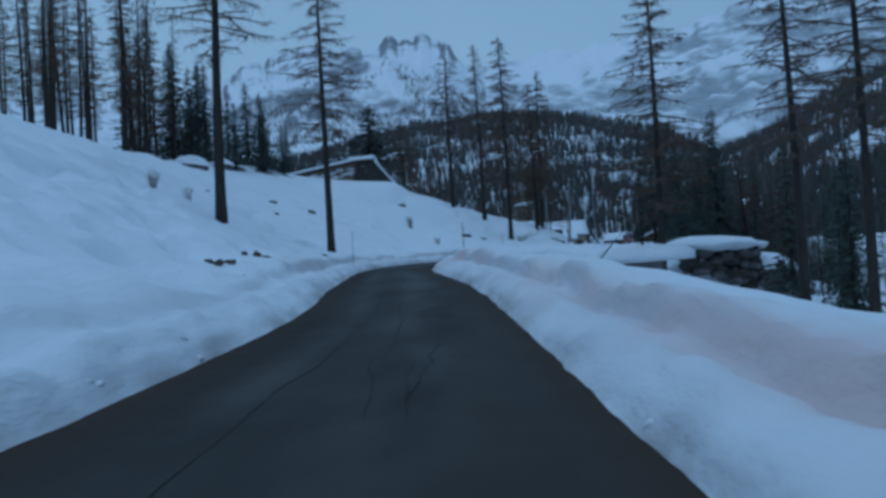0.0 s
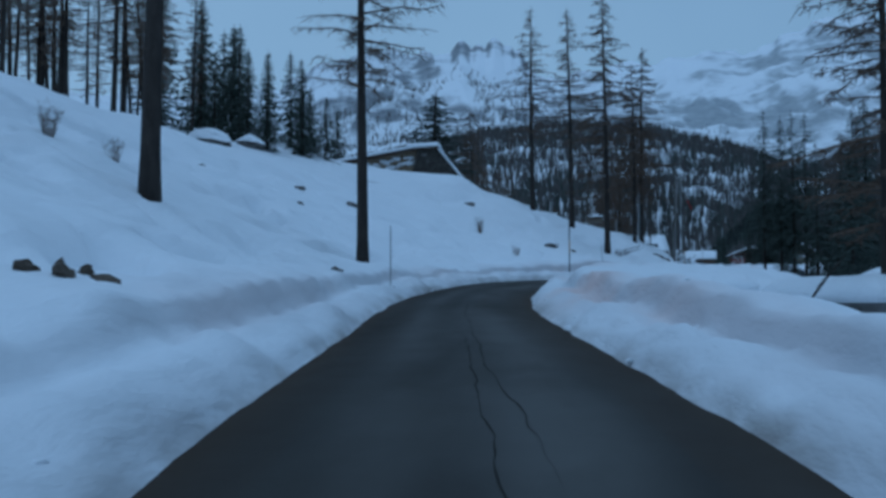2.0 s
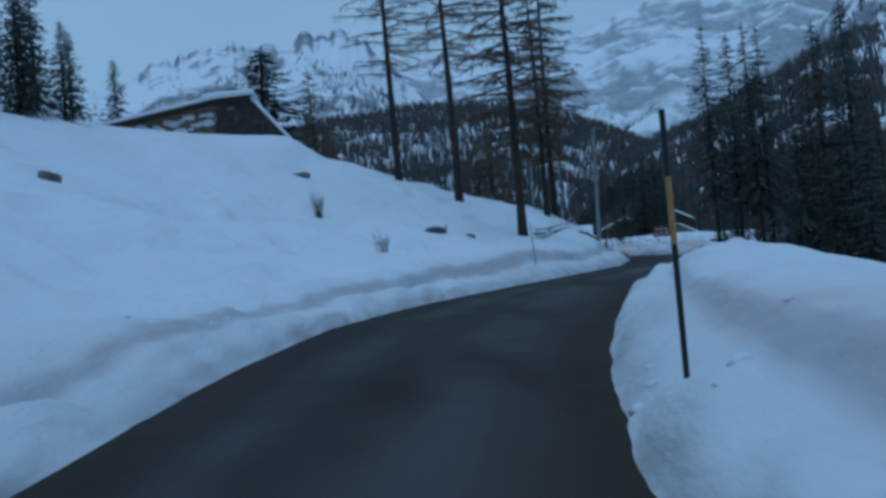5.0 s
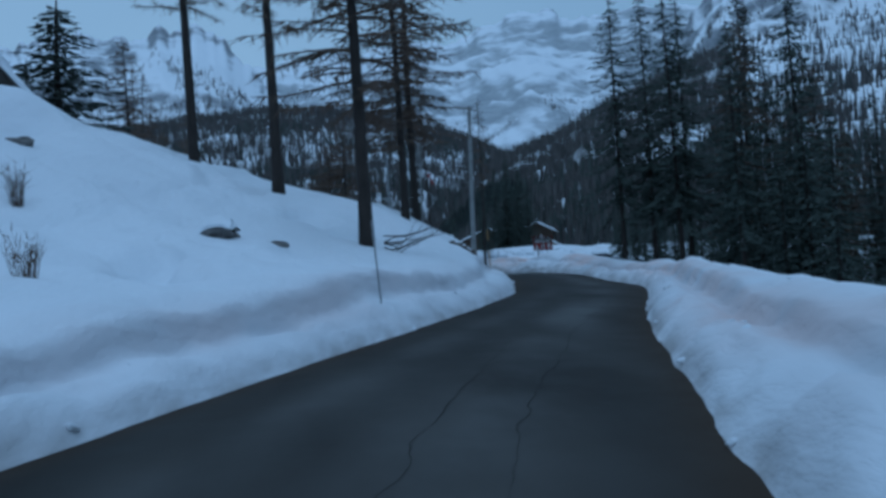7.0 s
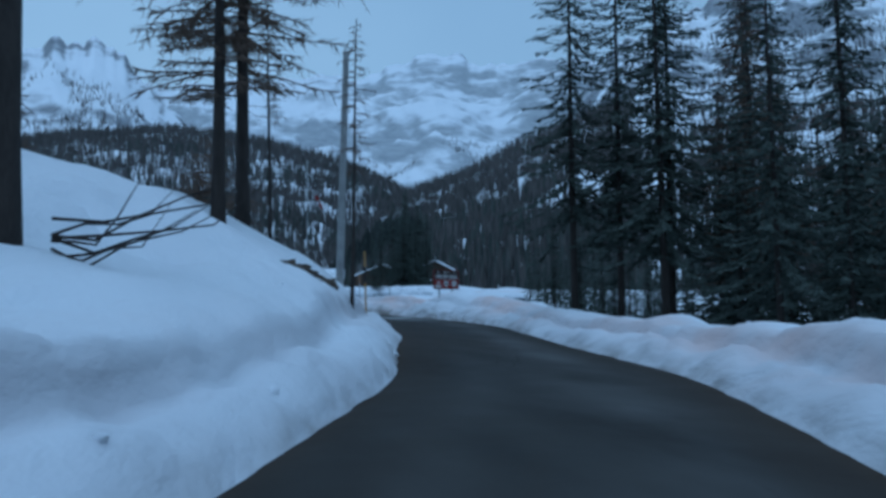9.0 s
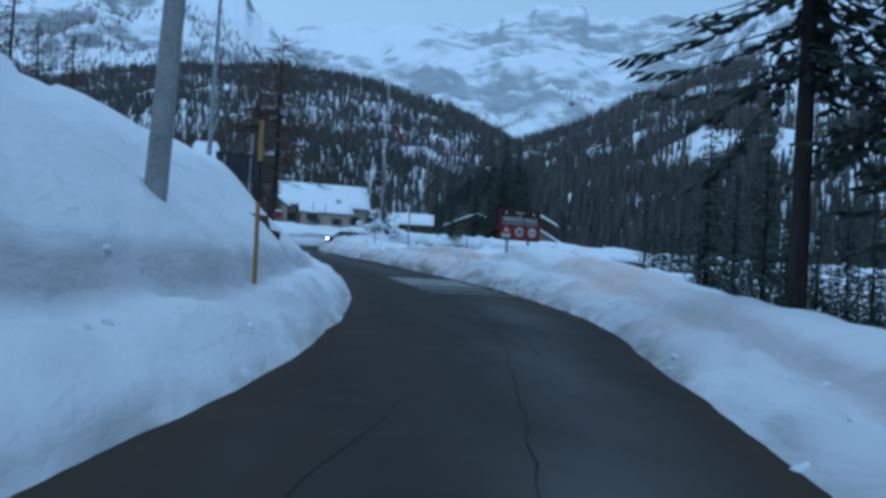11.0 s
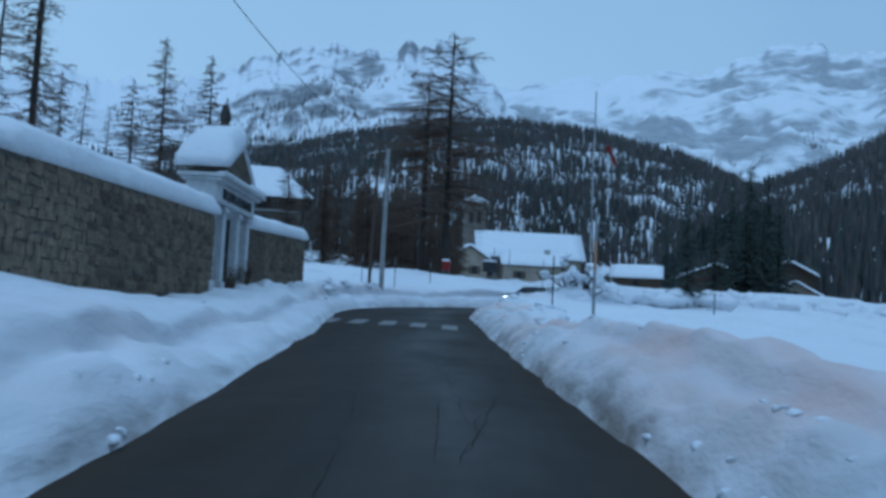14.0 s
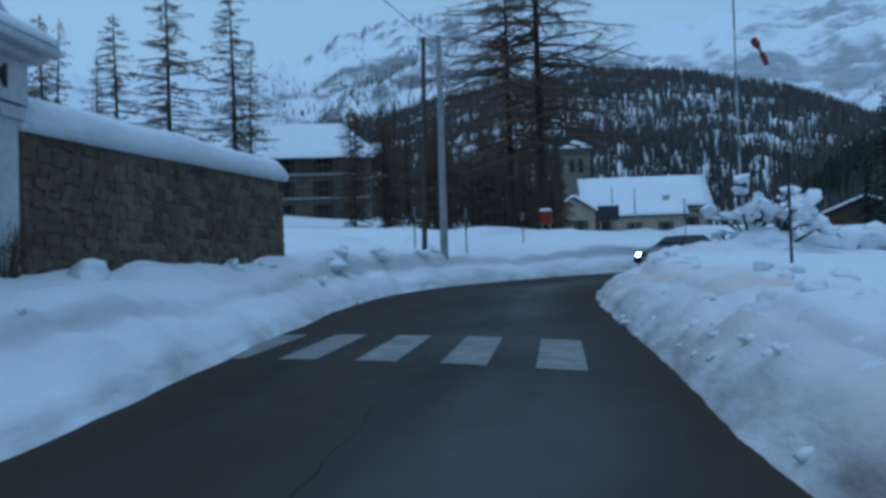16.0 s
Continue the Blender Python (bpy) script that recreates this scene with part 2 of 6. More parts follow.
# ---- mesh helpers ----
class Shape:
    """Collects vertices and faces of one mesh."""

    def __init__(self):
        self.v, self.f = [], []

    def tube(self, pts, rad, sides=6, cap=True):
        pts = [Vector(p) for p in pts]
        base = len(self.v)
        for i, p in enumerate(pts):
            d = (pts[min(i + 1, len(pts) - 1)] - pts[max(i - 1, 0)]).normalized()
            a = d.orthogonal().normalized() if abs(d.z) < 0.9 else Vector((1, 0, 0))
            a = (a - d * a.dot(d)).normalized()
            b = d.cross(a)
            for k in range(sides):
                t = 2 * math.pi * k / sides
                self.v.append(p + (a * math.cos(t) + b * math.sin(t)) * rad[i])
        for i in range(len(pts) - 1):
            for k in range(sides):
                q, r = base + i * sides, (k + 1) % sides
                self.f.append((q + k, q + r, q + sides + r, q + sides + k))
        if cap:
            e = base + (len(pts) - 1) * sides
            self.f.append(tuple(e + k for k in range(sides)))
            self.f.append(tuple(base + k for k in reversed(range(sides))))

    def spike(self, p, q, r):
        """A thin three-sided twig from p to its tip q."""
        p, q = Vector(p), Vector(q)
        d = (q - p).normalized()
        a = d.orthogonal().normalized() * r
        b = d.cross(a)
        i = len(self.v)
        self.v += [p + a, p - a * 0.5 + b * 0.87, p - a * 0.5 - b * 0.87, q]
        self.f += [(i, i + 1, i + 3), (i + 1, i + 2, i + 3), (i + 2, i, i + 3)]

    def blade(self, p, q, w, sag):
        """A flat spray of needles from p to q, w wide, hanging by sag at its sides."""
        p, q = Vector(p), Vector(q)
        d = q - p
        s = Vector((-d.y, d.x, 0))
        s = s.normalized() * w if s.length > 1e-6 else Vector((w, 0, 0))
        m = p + d * 0.45
        i = len(self.v)
        self.v += [p, m + s - Vector((0, 0, sag)), q, m - s - Vector((0, 0, sag)), m + Vector((0, 0, w * 0.35))]
        self.f += [(i, i + 1, i + 4), (i + 1, i + 2, i + 4), (i + 2, i + 3, i + 4), (i + 3, i, i + 4)]

    def box(self, lo, hi):
        i = len(self.v)
        for z in (lo[2], hi[2]):
            self.v += [Vector((lo[0], lo[1], z)), Vector((hi[0], lo[1], z)), Vector((hi[0], hi[1], z)), Vector((lo[0], hi[1], z))]
        self.f += [(i + 3, i + 2, i + 1, i), (i + 4, i + 5, i + 6, i + 7)]
        self.f += [(i + k, i + (k + 1) % 4, i + 4 + (k + 1) % 4, i + 4 + k) for k in range(4)]
        return self

    def mesh(self, name, material, smooth=False):
        me = bpy.data.meshes.new(name)
        me.from_pydata([tuple(v) for v in self.v], [], self.f)
        me.materials.append(material)
        if smooth:
            me.shade_smooth()
        me.update()
        return me


def link(name, me, parent=None, m=None, label=""):
    ob = new(name, me)
    if parent:
        ob.parent = parent
    if m is not None:
        ob.matrix_basis = m
    if label:
        ob["label"] = label
    return ob


def part(name, bm, material, parent, label="", bevel=0.0, m=None):
    """Links a bmesh or Shape as one mesh under a thing or a part."""
    if isinstance(bm, Shape):
        s, bm = bm, bmesh.new()
        vs = [bm.verts.new(v) for v in s.v]
        for fc in s.f:
            bm.faces.new([vs[i] for i in fc])
    if bevel:
        bmesh.ops.bevel(bm, geom=bm.edges[:], offset=bevel, segments=2, affect="EDGES", profile=0.6)
    me = bpy.data.meshes.new(name)
    bm.to_mesh(me)
    bm.free()
    me.materials.append(material)
    return link(name, me, parent, m, label)


def thing(name, m, label, category, group="", kind=""):
    ob = new(name)
    ob.matrix_basis = m
    return tagged(ob, label, category, group, kind)


def boxpart(name, lo, hi, material, parent, label="", bevel=0.0):
    return part(name, Shape().box(lo, hi), material, parent, label, bevel)




def fbm(x, y, scale, octaves=4, seed=0):
    """Smooth value noise, about -1 to 1, over arrays."""
    x, y = np.asarray(x, float) / scale, np.asarray(y, float) / scale
    out, amp, tot = 0.0, 1.0, 0.0
    for o in range(octaves):
        ix, iy = np.floor(x).astype(np.int64), np.floor(y).astype(np.int64)
        fx, fy = x - ix, y - iy
        fx, fy = fx * fx * (3 - 2 * fx), fy * fy * (3 - 2 * fy)

        def h(a, b):
            k = np.sin(a * 127.1 + b * 311.7 + (seed + o * 17) * 74.7) * 43758.5453
            return (k - np.floor(k)) * 2 - 1
        v = (h(ix, iy) * (1 - fx) + h(ix + 1, iy) * fx) * (1 - fy) + (h(ix, iy + 1) * (1 - fx) + h(ix + 1, iy + 1) * fx) * fy
        out, tot, amp = out + v * amp, tot + amp, amp * 0.5
        x, y = x * 2.03 + 11.3, y * 2.03 + 5.7
    return out / tot

# ---- plan of the road: both edges as x over y, and its climb ----
def smooth_curve(ys, xs, lo, hi, width):
    g = np.arange(lo, hi, 0.25)
    v = np.interp(g, ys, xs)
    k = np.exp(-0.5 * (np.arange(-40, 41) * 0.25 / width) ** 2)
    pad = np.pad(v, 40, mode="reflect", reflect_type="odd")
    return g, np.convolve(pad, k / k.sum(), "valid")


LEFT_Y = [-60, 0, 7, 12.5, 19, 25, 32, 39, 43, 50, 56, 62.5, 68.5, 78, 81, 91.5, 98, 105, 110.5, 118, 125, 129, 137, 146, 152, 162, 168, 174, 180, 186, 190, 194, 200, 215]
LEFT_X = [0.2, -1.15, -1.22, -1.2, -1.5, -2.4, -3.05, -3.85, -4.15, -4.2, -4.05, -3.4, -1.6, 2.8, 4.2, 8.5, 10.0, 11.9, 12.8, 13.55, 13.5, 13.3, 12.35, 11.35, 10.4, 8.9, 8.5, 9.4, 12.5, 17.5, 23, 31, 44, 80]
RIGHT_Y = [-60, 0, 6, 9, 15, 25, 33, 38, 42, 46, 52, 59.5, 61.5, 65.5, 71, 76, 80.5, 90.5, 98.5, 101.5, 109, 112.5, 118.5, 123, 126, 130.5, 138.5, 146.5, 154, 163, 168, 172, 176, 180, 184, 188, 200, 215]
RIGHT_X = [5.5, 3.6, 3.2, 2.93, 2.45, 1.5, 0.2, -0.5, -0.75, -0.8, -0.2, 1.35, 1.85, 2.95, 5.0, 6.6, 8.5, 12.6, 14.1, 14.9, 16.7, 17.5, 18.0, 18.15, 18.0, 17.7, 16.7, 16.0, 15.45, 14.6, 14.5, 15.2, 17.6, 21.5, 28, 36, 60, 95]
_lg, _lv = smooth_curve(LEFT_Y, LEFT_X, -60, 215, 1.8)
_rg, _rv = smooth_curve(RIGHT_Y, RIGHT_X, -60, 215, 1.8)


def left_edge(y):
    return np.interp(y, _lg, _lv)


def right_edge(y):
    return np.interp(y, _rg, _rv)


def road_z(y):
    y = np.asarray(y, float)
    c = np.clip(y, 0, 142)
    return -0.09 * np.clip((y - 138) / 12, 0, 1) + np.polyval((2.06044388e-08, -4.46123415e-06, 6.79998354e-05, 6.52119649e-02, -1.18538647), c) + 0.035 * (y - c)


# rise of the ground over the road, by distance from the road's edge and by y
LD = [0, 0.6, 1.2, 3, 6, 12, 20, 32, 60]
LH = {
    -60: (0, .35, .6, 1.2, 2.6, 5.5, 9.5, 12, 15), 20: (0, .35, .6, 1.2, 2.6, 5.6, 9.7, 11.5, 14), 40: (0, .3, .5, 1.1, 2.55, 5.8, 9.8, 11, 14),
    52: (0, .3, .5, 1.05, 2.3, 5.5, 9.6, 11, 14), 65: (0, .35, .6, 1.0, 1.9, 4.5, 9.2, 11.5, 14), 78: (0, .4, .7, .95, 1.4, 3.2, 7.2, 10.6, 13),
    88: (0, .5, .95, 1.4, 1.7, 2.5, 5.6, 10.4, 13), 100: (0, .5, 1.0, 2.1, 3.7, 5.9, 9.4, 12, 14.5), 108: (0, .45, .78, 2.3, 4.0, 5.4, 7.8, 10, 13),
    118: (0, .55, .95, 2.9, 3.4, 3.6, 5, 8, 12), 130: (0, .5, .9, 1.7, 2.1, 2.2, 2.8, 5, 9), 145: (0, .3, .45, .7, .9, 1.1, 2, 4, 8),
    157: (0, .5, .85, 1.45, 1.6, 1.6, 2, 3, 5), 165: (0, .55, 1.0, 1.55, 1.8, 1.9, 2.4, 2.6, 4), 178: (0, .6, 1.1, 1.4, 1.8, 2.6, 3.2, 3.4, 3.4), 185: (0, .6, 1.1, 1.3, 1.7, 2.3, 2.6, 2.6, 2.0), 215: (0, .6, 1.0, 1.2, 1.2, 1.1, 1.0, .5, 0)}
RD = [0, 0.6, 1.3, 2.5, 5, 10, 20, 40, 90]
RH = {
    -60: (0, .25, .3, .3, .1, -1.0, -4, -9, -18), 5: (0, .25, .36, .2, -.4, -1.6, -4.5, -9, -18), 25: (0, .28, .42, .35, -.1, -1.5, -4.5, -9, -18), 42: (0, .3, .5, .5, .1, -1.4, -4.5, -9, -18),
    52: (0, .4, .65, .75, .2, -1.8, -4.8, -9, -18), 62: (0, .45, .7, .62, .15, -1.4, -4.5, -9, -18), 76: (0, .45, .65, .5, -.05, -1.6, -4.4, -9, -18), 95: (0, .35, .5, .45, -.25, -2.3, -6, -10, -18),
    108: (0, .35, .45, .38, -.3, -2.2, -5.5, -9, -15), 116: (0, .4, .6, .55, -.1, -2.0, -5, -10, -16), 122: (0, .55, 1.0, 1.25, .5, -1.4, -5, -10, -16), 126: (0, .65, 1.3, 1.7, .8, -.6, -5, -10, -16), 130: (0, .6, .85, .5, .15, -.1, -3, -9, -15), 134: (0, .58, .75, .25, .1, .0, -2.5, -9, -15), 142: (0, .55, .7, .25, .12, .08, -2, -8, -13), 149: (0, .5, .65, .45, .38, .3, -1.5, -8, -14),
    165: (0, .45, .65, .65, .5, .35, -.5, -6, -13), 185: (0, .6, 1.0, 1.1, .9, .6, .3, -3, -12), 215: (0, .6, 1.0, 1.1, .9, .6, .3, -2, -12)}


def profile_table(ds, hs):
    ys = sorted(hs)
    dg = np.concatenate([np.arange(0, 12, 0.1), np.arange(12, 95, 0.5)])
    yg = np.arange(-60, 215, 1.0)
    tab = np.array([np.interp(dg, ds, hs[y]) for y in ys])
    k = np.exp(-0.5 * (np.arange(-12, 13) / 4.0) ** 2)
    k /= k.sum()
    tab = np.array([np.interp(yg, ys, tab[:, j]) for j in range(tab.shape[1])])
    tab = np.array([np.convolve(np.pad(r, 12, mode="edge"), k, "valid") for r in tab])
    kd = np.exp(-0.5 * (np.arange(-6, 7) / 3.0) ** 2)
    kd /= kd.sum()
    sm = np.apply_along_axis(lambda r: np.convolve(np.pad(r, 6, mode="reflect", reflect_type="odd"), kd, "valid"), 0, tab)
    return dg, yg, sm


LT, RT = profile_table(LD, LH), profile_table(RD, RH)


def lookup(table, d, y):
    dg, yg, tab = table
    j = np.clip(np.interp(d, dg, np.arange(len(dg))), 0, len(dg) - 1.001)
    i = np.clip(np.interp(y, yg, np.arange(len(yg))), 0, len(yg) - 1.001)
    j0, i0 = j.astype(int), i.astype(int)
    a, b = j - j0, i - i0
    return (tab[j0, i0] * (1 - a) + tab[j0 + 1, i0] * a) * (1 - b) + (tab[j0, i0 + 1] * (1 - a) + tab[j0 + 1, i0 + 1] * a) * b


# hollows where clumps have slid or dropped from the trees on the uphill slope
hollow_r = np.random.default_rng(77)
HOLLOWS = [(hollow_r.uniform(2.3, 11.0), hollow_r.uniform(2, 62), hollow_r.uniform(0.28, 0.55), hollow_r.uniform(0.8, 1.4)) for k in range(62)]


def hollows(d, y):
    """Depth of the small bowls in the slope at d beside the road's edge."""
    z = 0 * d
    for hd, hy, hr, long in HOLLOWS:
        z = z - 1.25 * hr * np.exp(-(((d - hd) / hr) ** 2 + ((y - hy) / (hr * 1.9 * long)) ** 2) ** 1.6)
    return z


def cut_line(y, left):
    """Distance from the road's edge to the upright face of the older bank."""
    return 1.05 + 0.35 * fbm(y * 0 + np.where(left, 3.0, 40.0), y, 11.0, 3, 72) + 0.07 * fbm(y * 0 + 5, y, 1.0, 2, 73)


def ground_z(x, y):
    """Height of the snow at x, y."""
    x, y = np.asarray(x, float), np.asarray(y, float)
    dl, dr = left_edge(y) - x, x - right_edge(y)
    d = np.maximum(np.maximum(dl, dr), 0)
    h = np.where(dl > 0, lookup(LT, np.maximum(dl, 0), y), lookup(RT, np.maximum(dr, 0), y))
    grow = np.clip(d / 1.5, 0, 1)
    h = h * (0.62 + 0.38 * np.clip(d / 2.6, 0, 1))
    s = d * np.where(dl > 0, -1.0, 1.0) * 1.0
    # the meadow beside the later road lies almost flat
    calm = 1 - 0.75 * np.clip((y - 128) / 6, 0, 1) * np.clip((160 - y) / 10, 0, 1) * (dr > 1.9)
    chunk = (np.abs(fbm(s, y * 0.55, 0.7, 2, 3)) - 0.2) * 0.20 * np.exp(-((d - 0.55) / 0.55) ** 2)
    lump = 0.07 * fbm(x, y, 1.2, 2, 13) * np.clip(d / 0.5, 0, 1)
    dent = -1.7 * np.clip(fbm(x * 1.25, y * 0.8, 2.0, 2, 44) - 0.2, 0, 1) * np.clip((d - 2) / 2, 0, 1)
    dent = dent - 1.1 * np.clip(fbm(x, y * 0.8, 1.15, 2, 45) - 0.16, 0, 1) * np.clip((d - 1.6) / 1.5, 0, 1) * (dl > 0) * np.clip((52 - y) / 12, 0.25, 1)
    near = (dl > 2) & (dl < 13) & (y > 0) & (y < 65)
    if near.any():
        dent[near] += hollows(dl[near], y[near])
    roll = 0.42 * fbm(x, y, 4.5, 3, 8) * grow * np.clip(d / 4, 0, 1)
    berm = 0.24 * fbm(s, y * 0.45, 1.5, 3, 21) * np.exp(-((d - 1.4) / 1.0) ** 2)
    lump, roll = (lump + dent) * calm + chunk, roll * calm
    # the plough's cut: a low apron beside the road, then an upright face of the older bank behind it
    step = lambda a, b: np.clip((d - a) / (b - a), 0, 1) ** 2 * (3 - 2 * np.clip((d - a) / (b - a), 0, 1))
    lump = lump + (0.12 + 0.07 * fbm(x, y, 2.4, 3, 61)) * (step(0.0, 0.30) - step(0.5, 1.1))
    cut = cut_line(y, dl > 0)
    face = np.clip(0.75 + 0.8 * fbm(s * 0, y, 9.0, 2, 62), 0.15, 1.3) * np.where(dl > 0, np.clip((y - 14) / 20, 0.3, 1), 1)
    lump = lump + 0.26 * face * (step(cut, cut + 0.22) - 0.9 * step(cut + 0.5, 3.2)) - 0.07 * face * np.exp(-((d - cut + 0.12) / 0.2) ** 2)
    # broken blocks of ploughed snow on the later stretch of the valley side
    rough = np.clip((y - 112) / 14, 0, 1) * (dr > 0) * np.exp(-((d - 1.1) / 1.0) ** 2)
    lump = lump + (0.07 * fbm(x, y, 0.45, 2, 63) + 0.26 * rough * (0.35 - np.abs(fbm(x, y * 0.8, 0.9, 3, 64)))) * np.clip(d / 0.3, 0, 1) * np.exp(-((d - 0.9) / 1.1) ** 2)
    lump = lump + 0.28 * np.exp(-(((x - 19.7) / 1.2) ** 2 + ((y - 126.0) / 2.2) ** 2))
    z = road_z(y) + np.where(d > 0, h + lump + roll + berm, -0.08)
    # level terrace on which the hut stands
    ease = lambda a: np.clip(a, 0, 1) ** 2 * (3 - 2 * np.clip(a, 0, 1))
    level = ease((-6.5 - x) / 3.0) * ease((x + 27) / 6) * ease((y - 95.5) / 4.5) * ease((114 - y) / 6)
    return z + level * (12.72 + 0.05 * np.clip(-9 - x, 0, 12) - z)


def gz(x, y):
    return float(ground_z(np.array([x]), np.array([y]))[0])


def grid_faces(rows, cols, start=0):
    i = np.arange(rows - 1)[:, None] * cols + np.arange(cols - 1)[None] + start
    return np.stack([i, i + 1, i + cols + 1, i + cols], -1).reshape(-1, 4)


def sheet(name, xs, ys, zs, material, flip=False):
    rows, cols = xs.shape
    f = grid_faces(rows, cols)
    if flip:
        f = f[:, ::-1]
    me = bpy.data.meshes.new(name)
    me.from_pydata(np.stack([xs, ys, zs], -1).reshape(-1, 3).tolist(), [], f.tolist())
    me.materials.append(material)
    me.shade_smooth()
    return me


def attribute(me, name, values):
    a = me.attributes.new(name, "FLOAT", "POINT")
    a.data.foreach_set("value", np.asarray(values, np.float32).ravel())


# ---- ground: one sheet of snow on both sides of the road ----
YR = np.concatenate([np.arange(-60, -6, 2.0), np.arange(-6, 176, 0.2), np.arange(176, 214, 0.6)])
DC = np.concatenate([np.arange(0, 2.4, 0.10), np.arange(2.4, 3, 0.15), np.arange(3, 13, 0.25), np.arange(13, 24, 0.7), np.arange(24, 92, 4.0)])
yy = YR[:, None] + 0 * DC[None]
xl = left_edge(yy) - DC[None] - 0.12 * fbm(left_edge(yy) * 0 + 1, yy, 1.7, 4, 5) * np.exp(-DC[None] / 0.5)
xr = right_edge(yy) + DC[None] + 0.12 * fbm(right_edge(yy) * 0 + 9, yy, 1.7, 4, 6) * np.exp(-DC[None] / 0.5)
xs = np.concatenate([xl[:, ::-1], xr], 1)
ys = np.concatenate([yy, yy], 1)
dd = np.concatenate([DC[::-1], DC])[None] + 0 * xs
zs = ground_z(xs, ys)
zs = np.where(dd < 0.05, road_z(ys) - 0.06, zs)
mid = len(DC)
# the snow leaves the roadway free: the middle strip lies under the asphalt
ground_mesh = sheet("ground", xs, ys, zs, SNOW_GROUND)
side = np.concatenate([0 * DC, 0 * DC + 1])[None] + 0 * xs
late = np.clip((ys - 100) / 25, 0, 1) * side
dirt = np.exp(-(dd / (0.17 + 0.22 * late)) ** 1.2) * (0.7 + 0.2 * late + 0.5 * fbm(dd + 20 * side, ys * 0.35, 0.8, 3, 4)) + 0.5 * np.clip(fbm(xs, ys, 0.9, 3, 14) - 0.32, 0, 1) * np.exp(-((dd - 1.2) / 0.8) ** 2) * (0.3 + late)
rust = np.exp(-((dd - 1.1 - 0.2 * late) / (0.8 + 0.4 * late)) ** 2) * (1 + 0.25 * late) * np.clip(0.5 + 0.1 * late + 1.3 * fbm(dd + 20 * side, ys * 0.4, 2.5, 3, 31), 0, 1) * (0.3 + 0.7 * side)
# shade of the upright cut face, put into the snow's colour as a band
cutd = cut_line(ys, side < 0.5)
grit_shade = np.exp(-((dd - cutd - 0.08) / 0.15) ** 2) * np.where(side < 0.5, np.clip((ys - 14) / 20, 0.3, 1), 1) * np.clip(0.75 + 0.6 * fbm(dd + 20 * side, ys * 0.5, 2.0, 3, 52), 0.1, 1) * (1 - 0.5 * late)
# real grit in the ploughed snow next to the road
grit_shade = grit_shade + np.exp(-(dd / 1.3) ** 2) * (0.22 + 0.2 * late + 0.5 * fbm(dd + 20 * side, ys * 0.5, 1.0, 4, 51))
attribute(ground_mesh, "dirt", np.clip(dirt, 0, 1))
attribute(ground_mesh, "grit_shade", np.clip(grit_shade, 0, 0.8))
attribute(ground_mesh, "rust", np.clip(rust, 0, 1))
ground = tagged(new("ground", ground_mesh), "snow-covered roadside banks and hillside above the road", "ground", kind="structure")

# ---- road ----
YQ = np.concatenate([np.arange(-60, -6, 2.0), np.arange(-6, 214, 0.5)])
U = np.linspace(-0.03, 1.03, 31)
qy = YQ[:, None] + 0 * U[None]
qx = left_edge(qy) + (right_edge(qy) - left_edge(qy)) * U[None]
crown = 0.05 * (1 - (2 * U[None] - 1) ** 2)
road_mesh = sheet("road", qx, qy, road_z(qy) + crown - 0.03, ASPHALT)
edge_d = np.minimum(U, 1 - U)[None] * (right_edge(qy) - left_edge(qy))
attribute(road_mesh, "dirt", np.clip(np.exp(-(np.maximum(edge_d, 0) / 0.34)) * 0.9 + 0.34 * fbm(U[None] * 9 + 0 * qy, qy * 0.12, 1.0, 3, 2) + 0.3 * np.exp(-((U[None] - 0.27) / 0.16) ** 2) * np.clip((qy - 92) / 10, 0, 1), 0, 1))
# the grey middle of each lane is worn paler; grit stays brown along the edges and in the shaded near lane
uq = U[None] + 0 * qy
attribute(road_mesh, "lane", np.clip(np.exp(-((uq - 0.66) / 0.20) ** 2) * (0.75 + 0.5 * fbm(uq * 4, qy * 0.1, 1.0, 3, 24)) + 0.55 * np.exp(-((uq - 0.30) / 0.10) ** 2) * np.clip((100 - qy) / 20, 0.15, 1), 0, 1))
road = tagged(new("road", road_mesh), "narrow wet dark asphalt road cleared of snow", "road", kind="structure")

# ---- valley floor and mountains ----
OX, OY, OZ = 8.0, 75.0, 4.0


def elevation(bearing, knots):
    b = np.asarray([k[0] for k in knots], float)
    e = np.asarray([k[1] for k in knots], float)
    return np.interp(bearing, b, e)


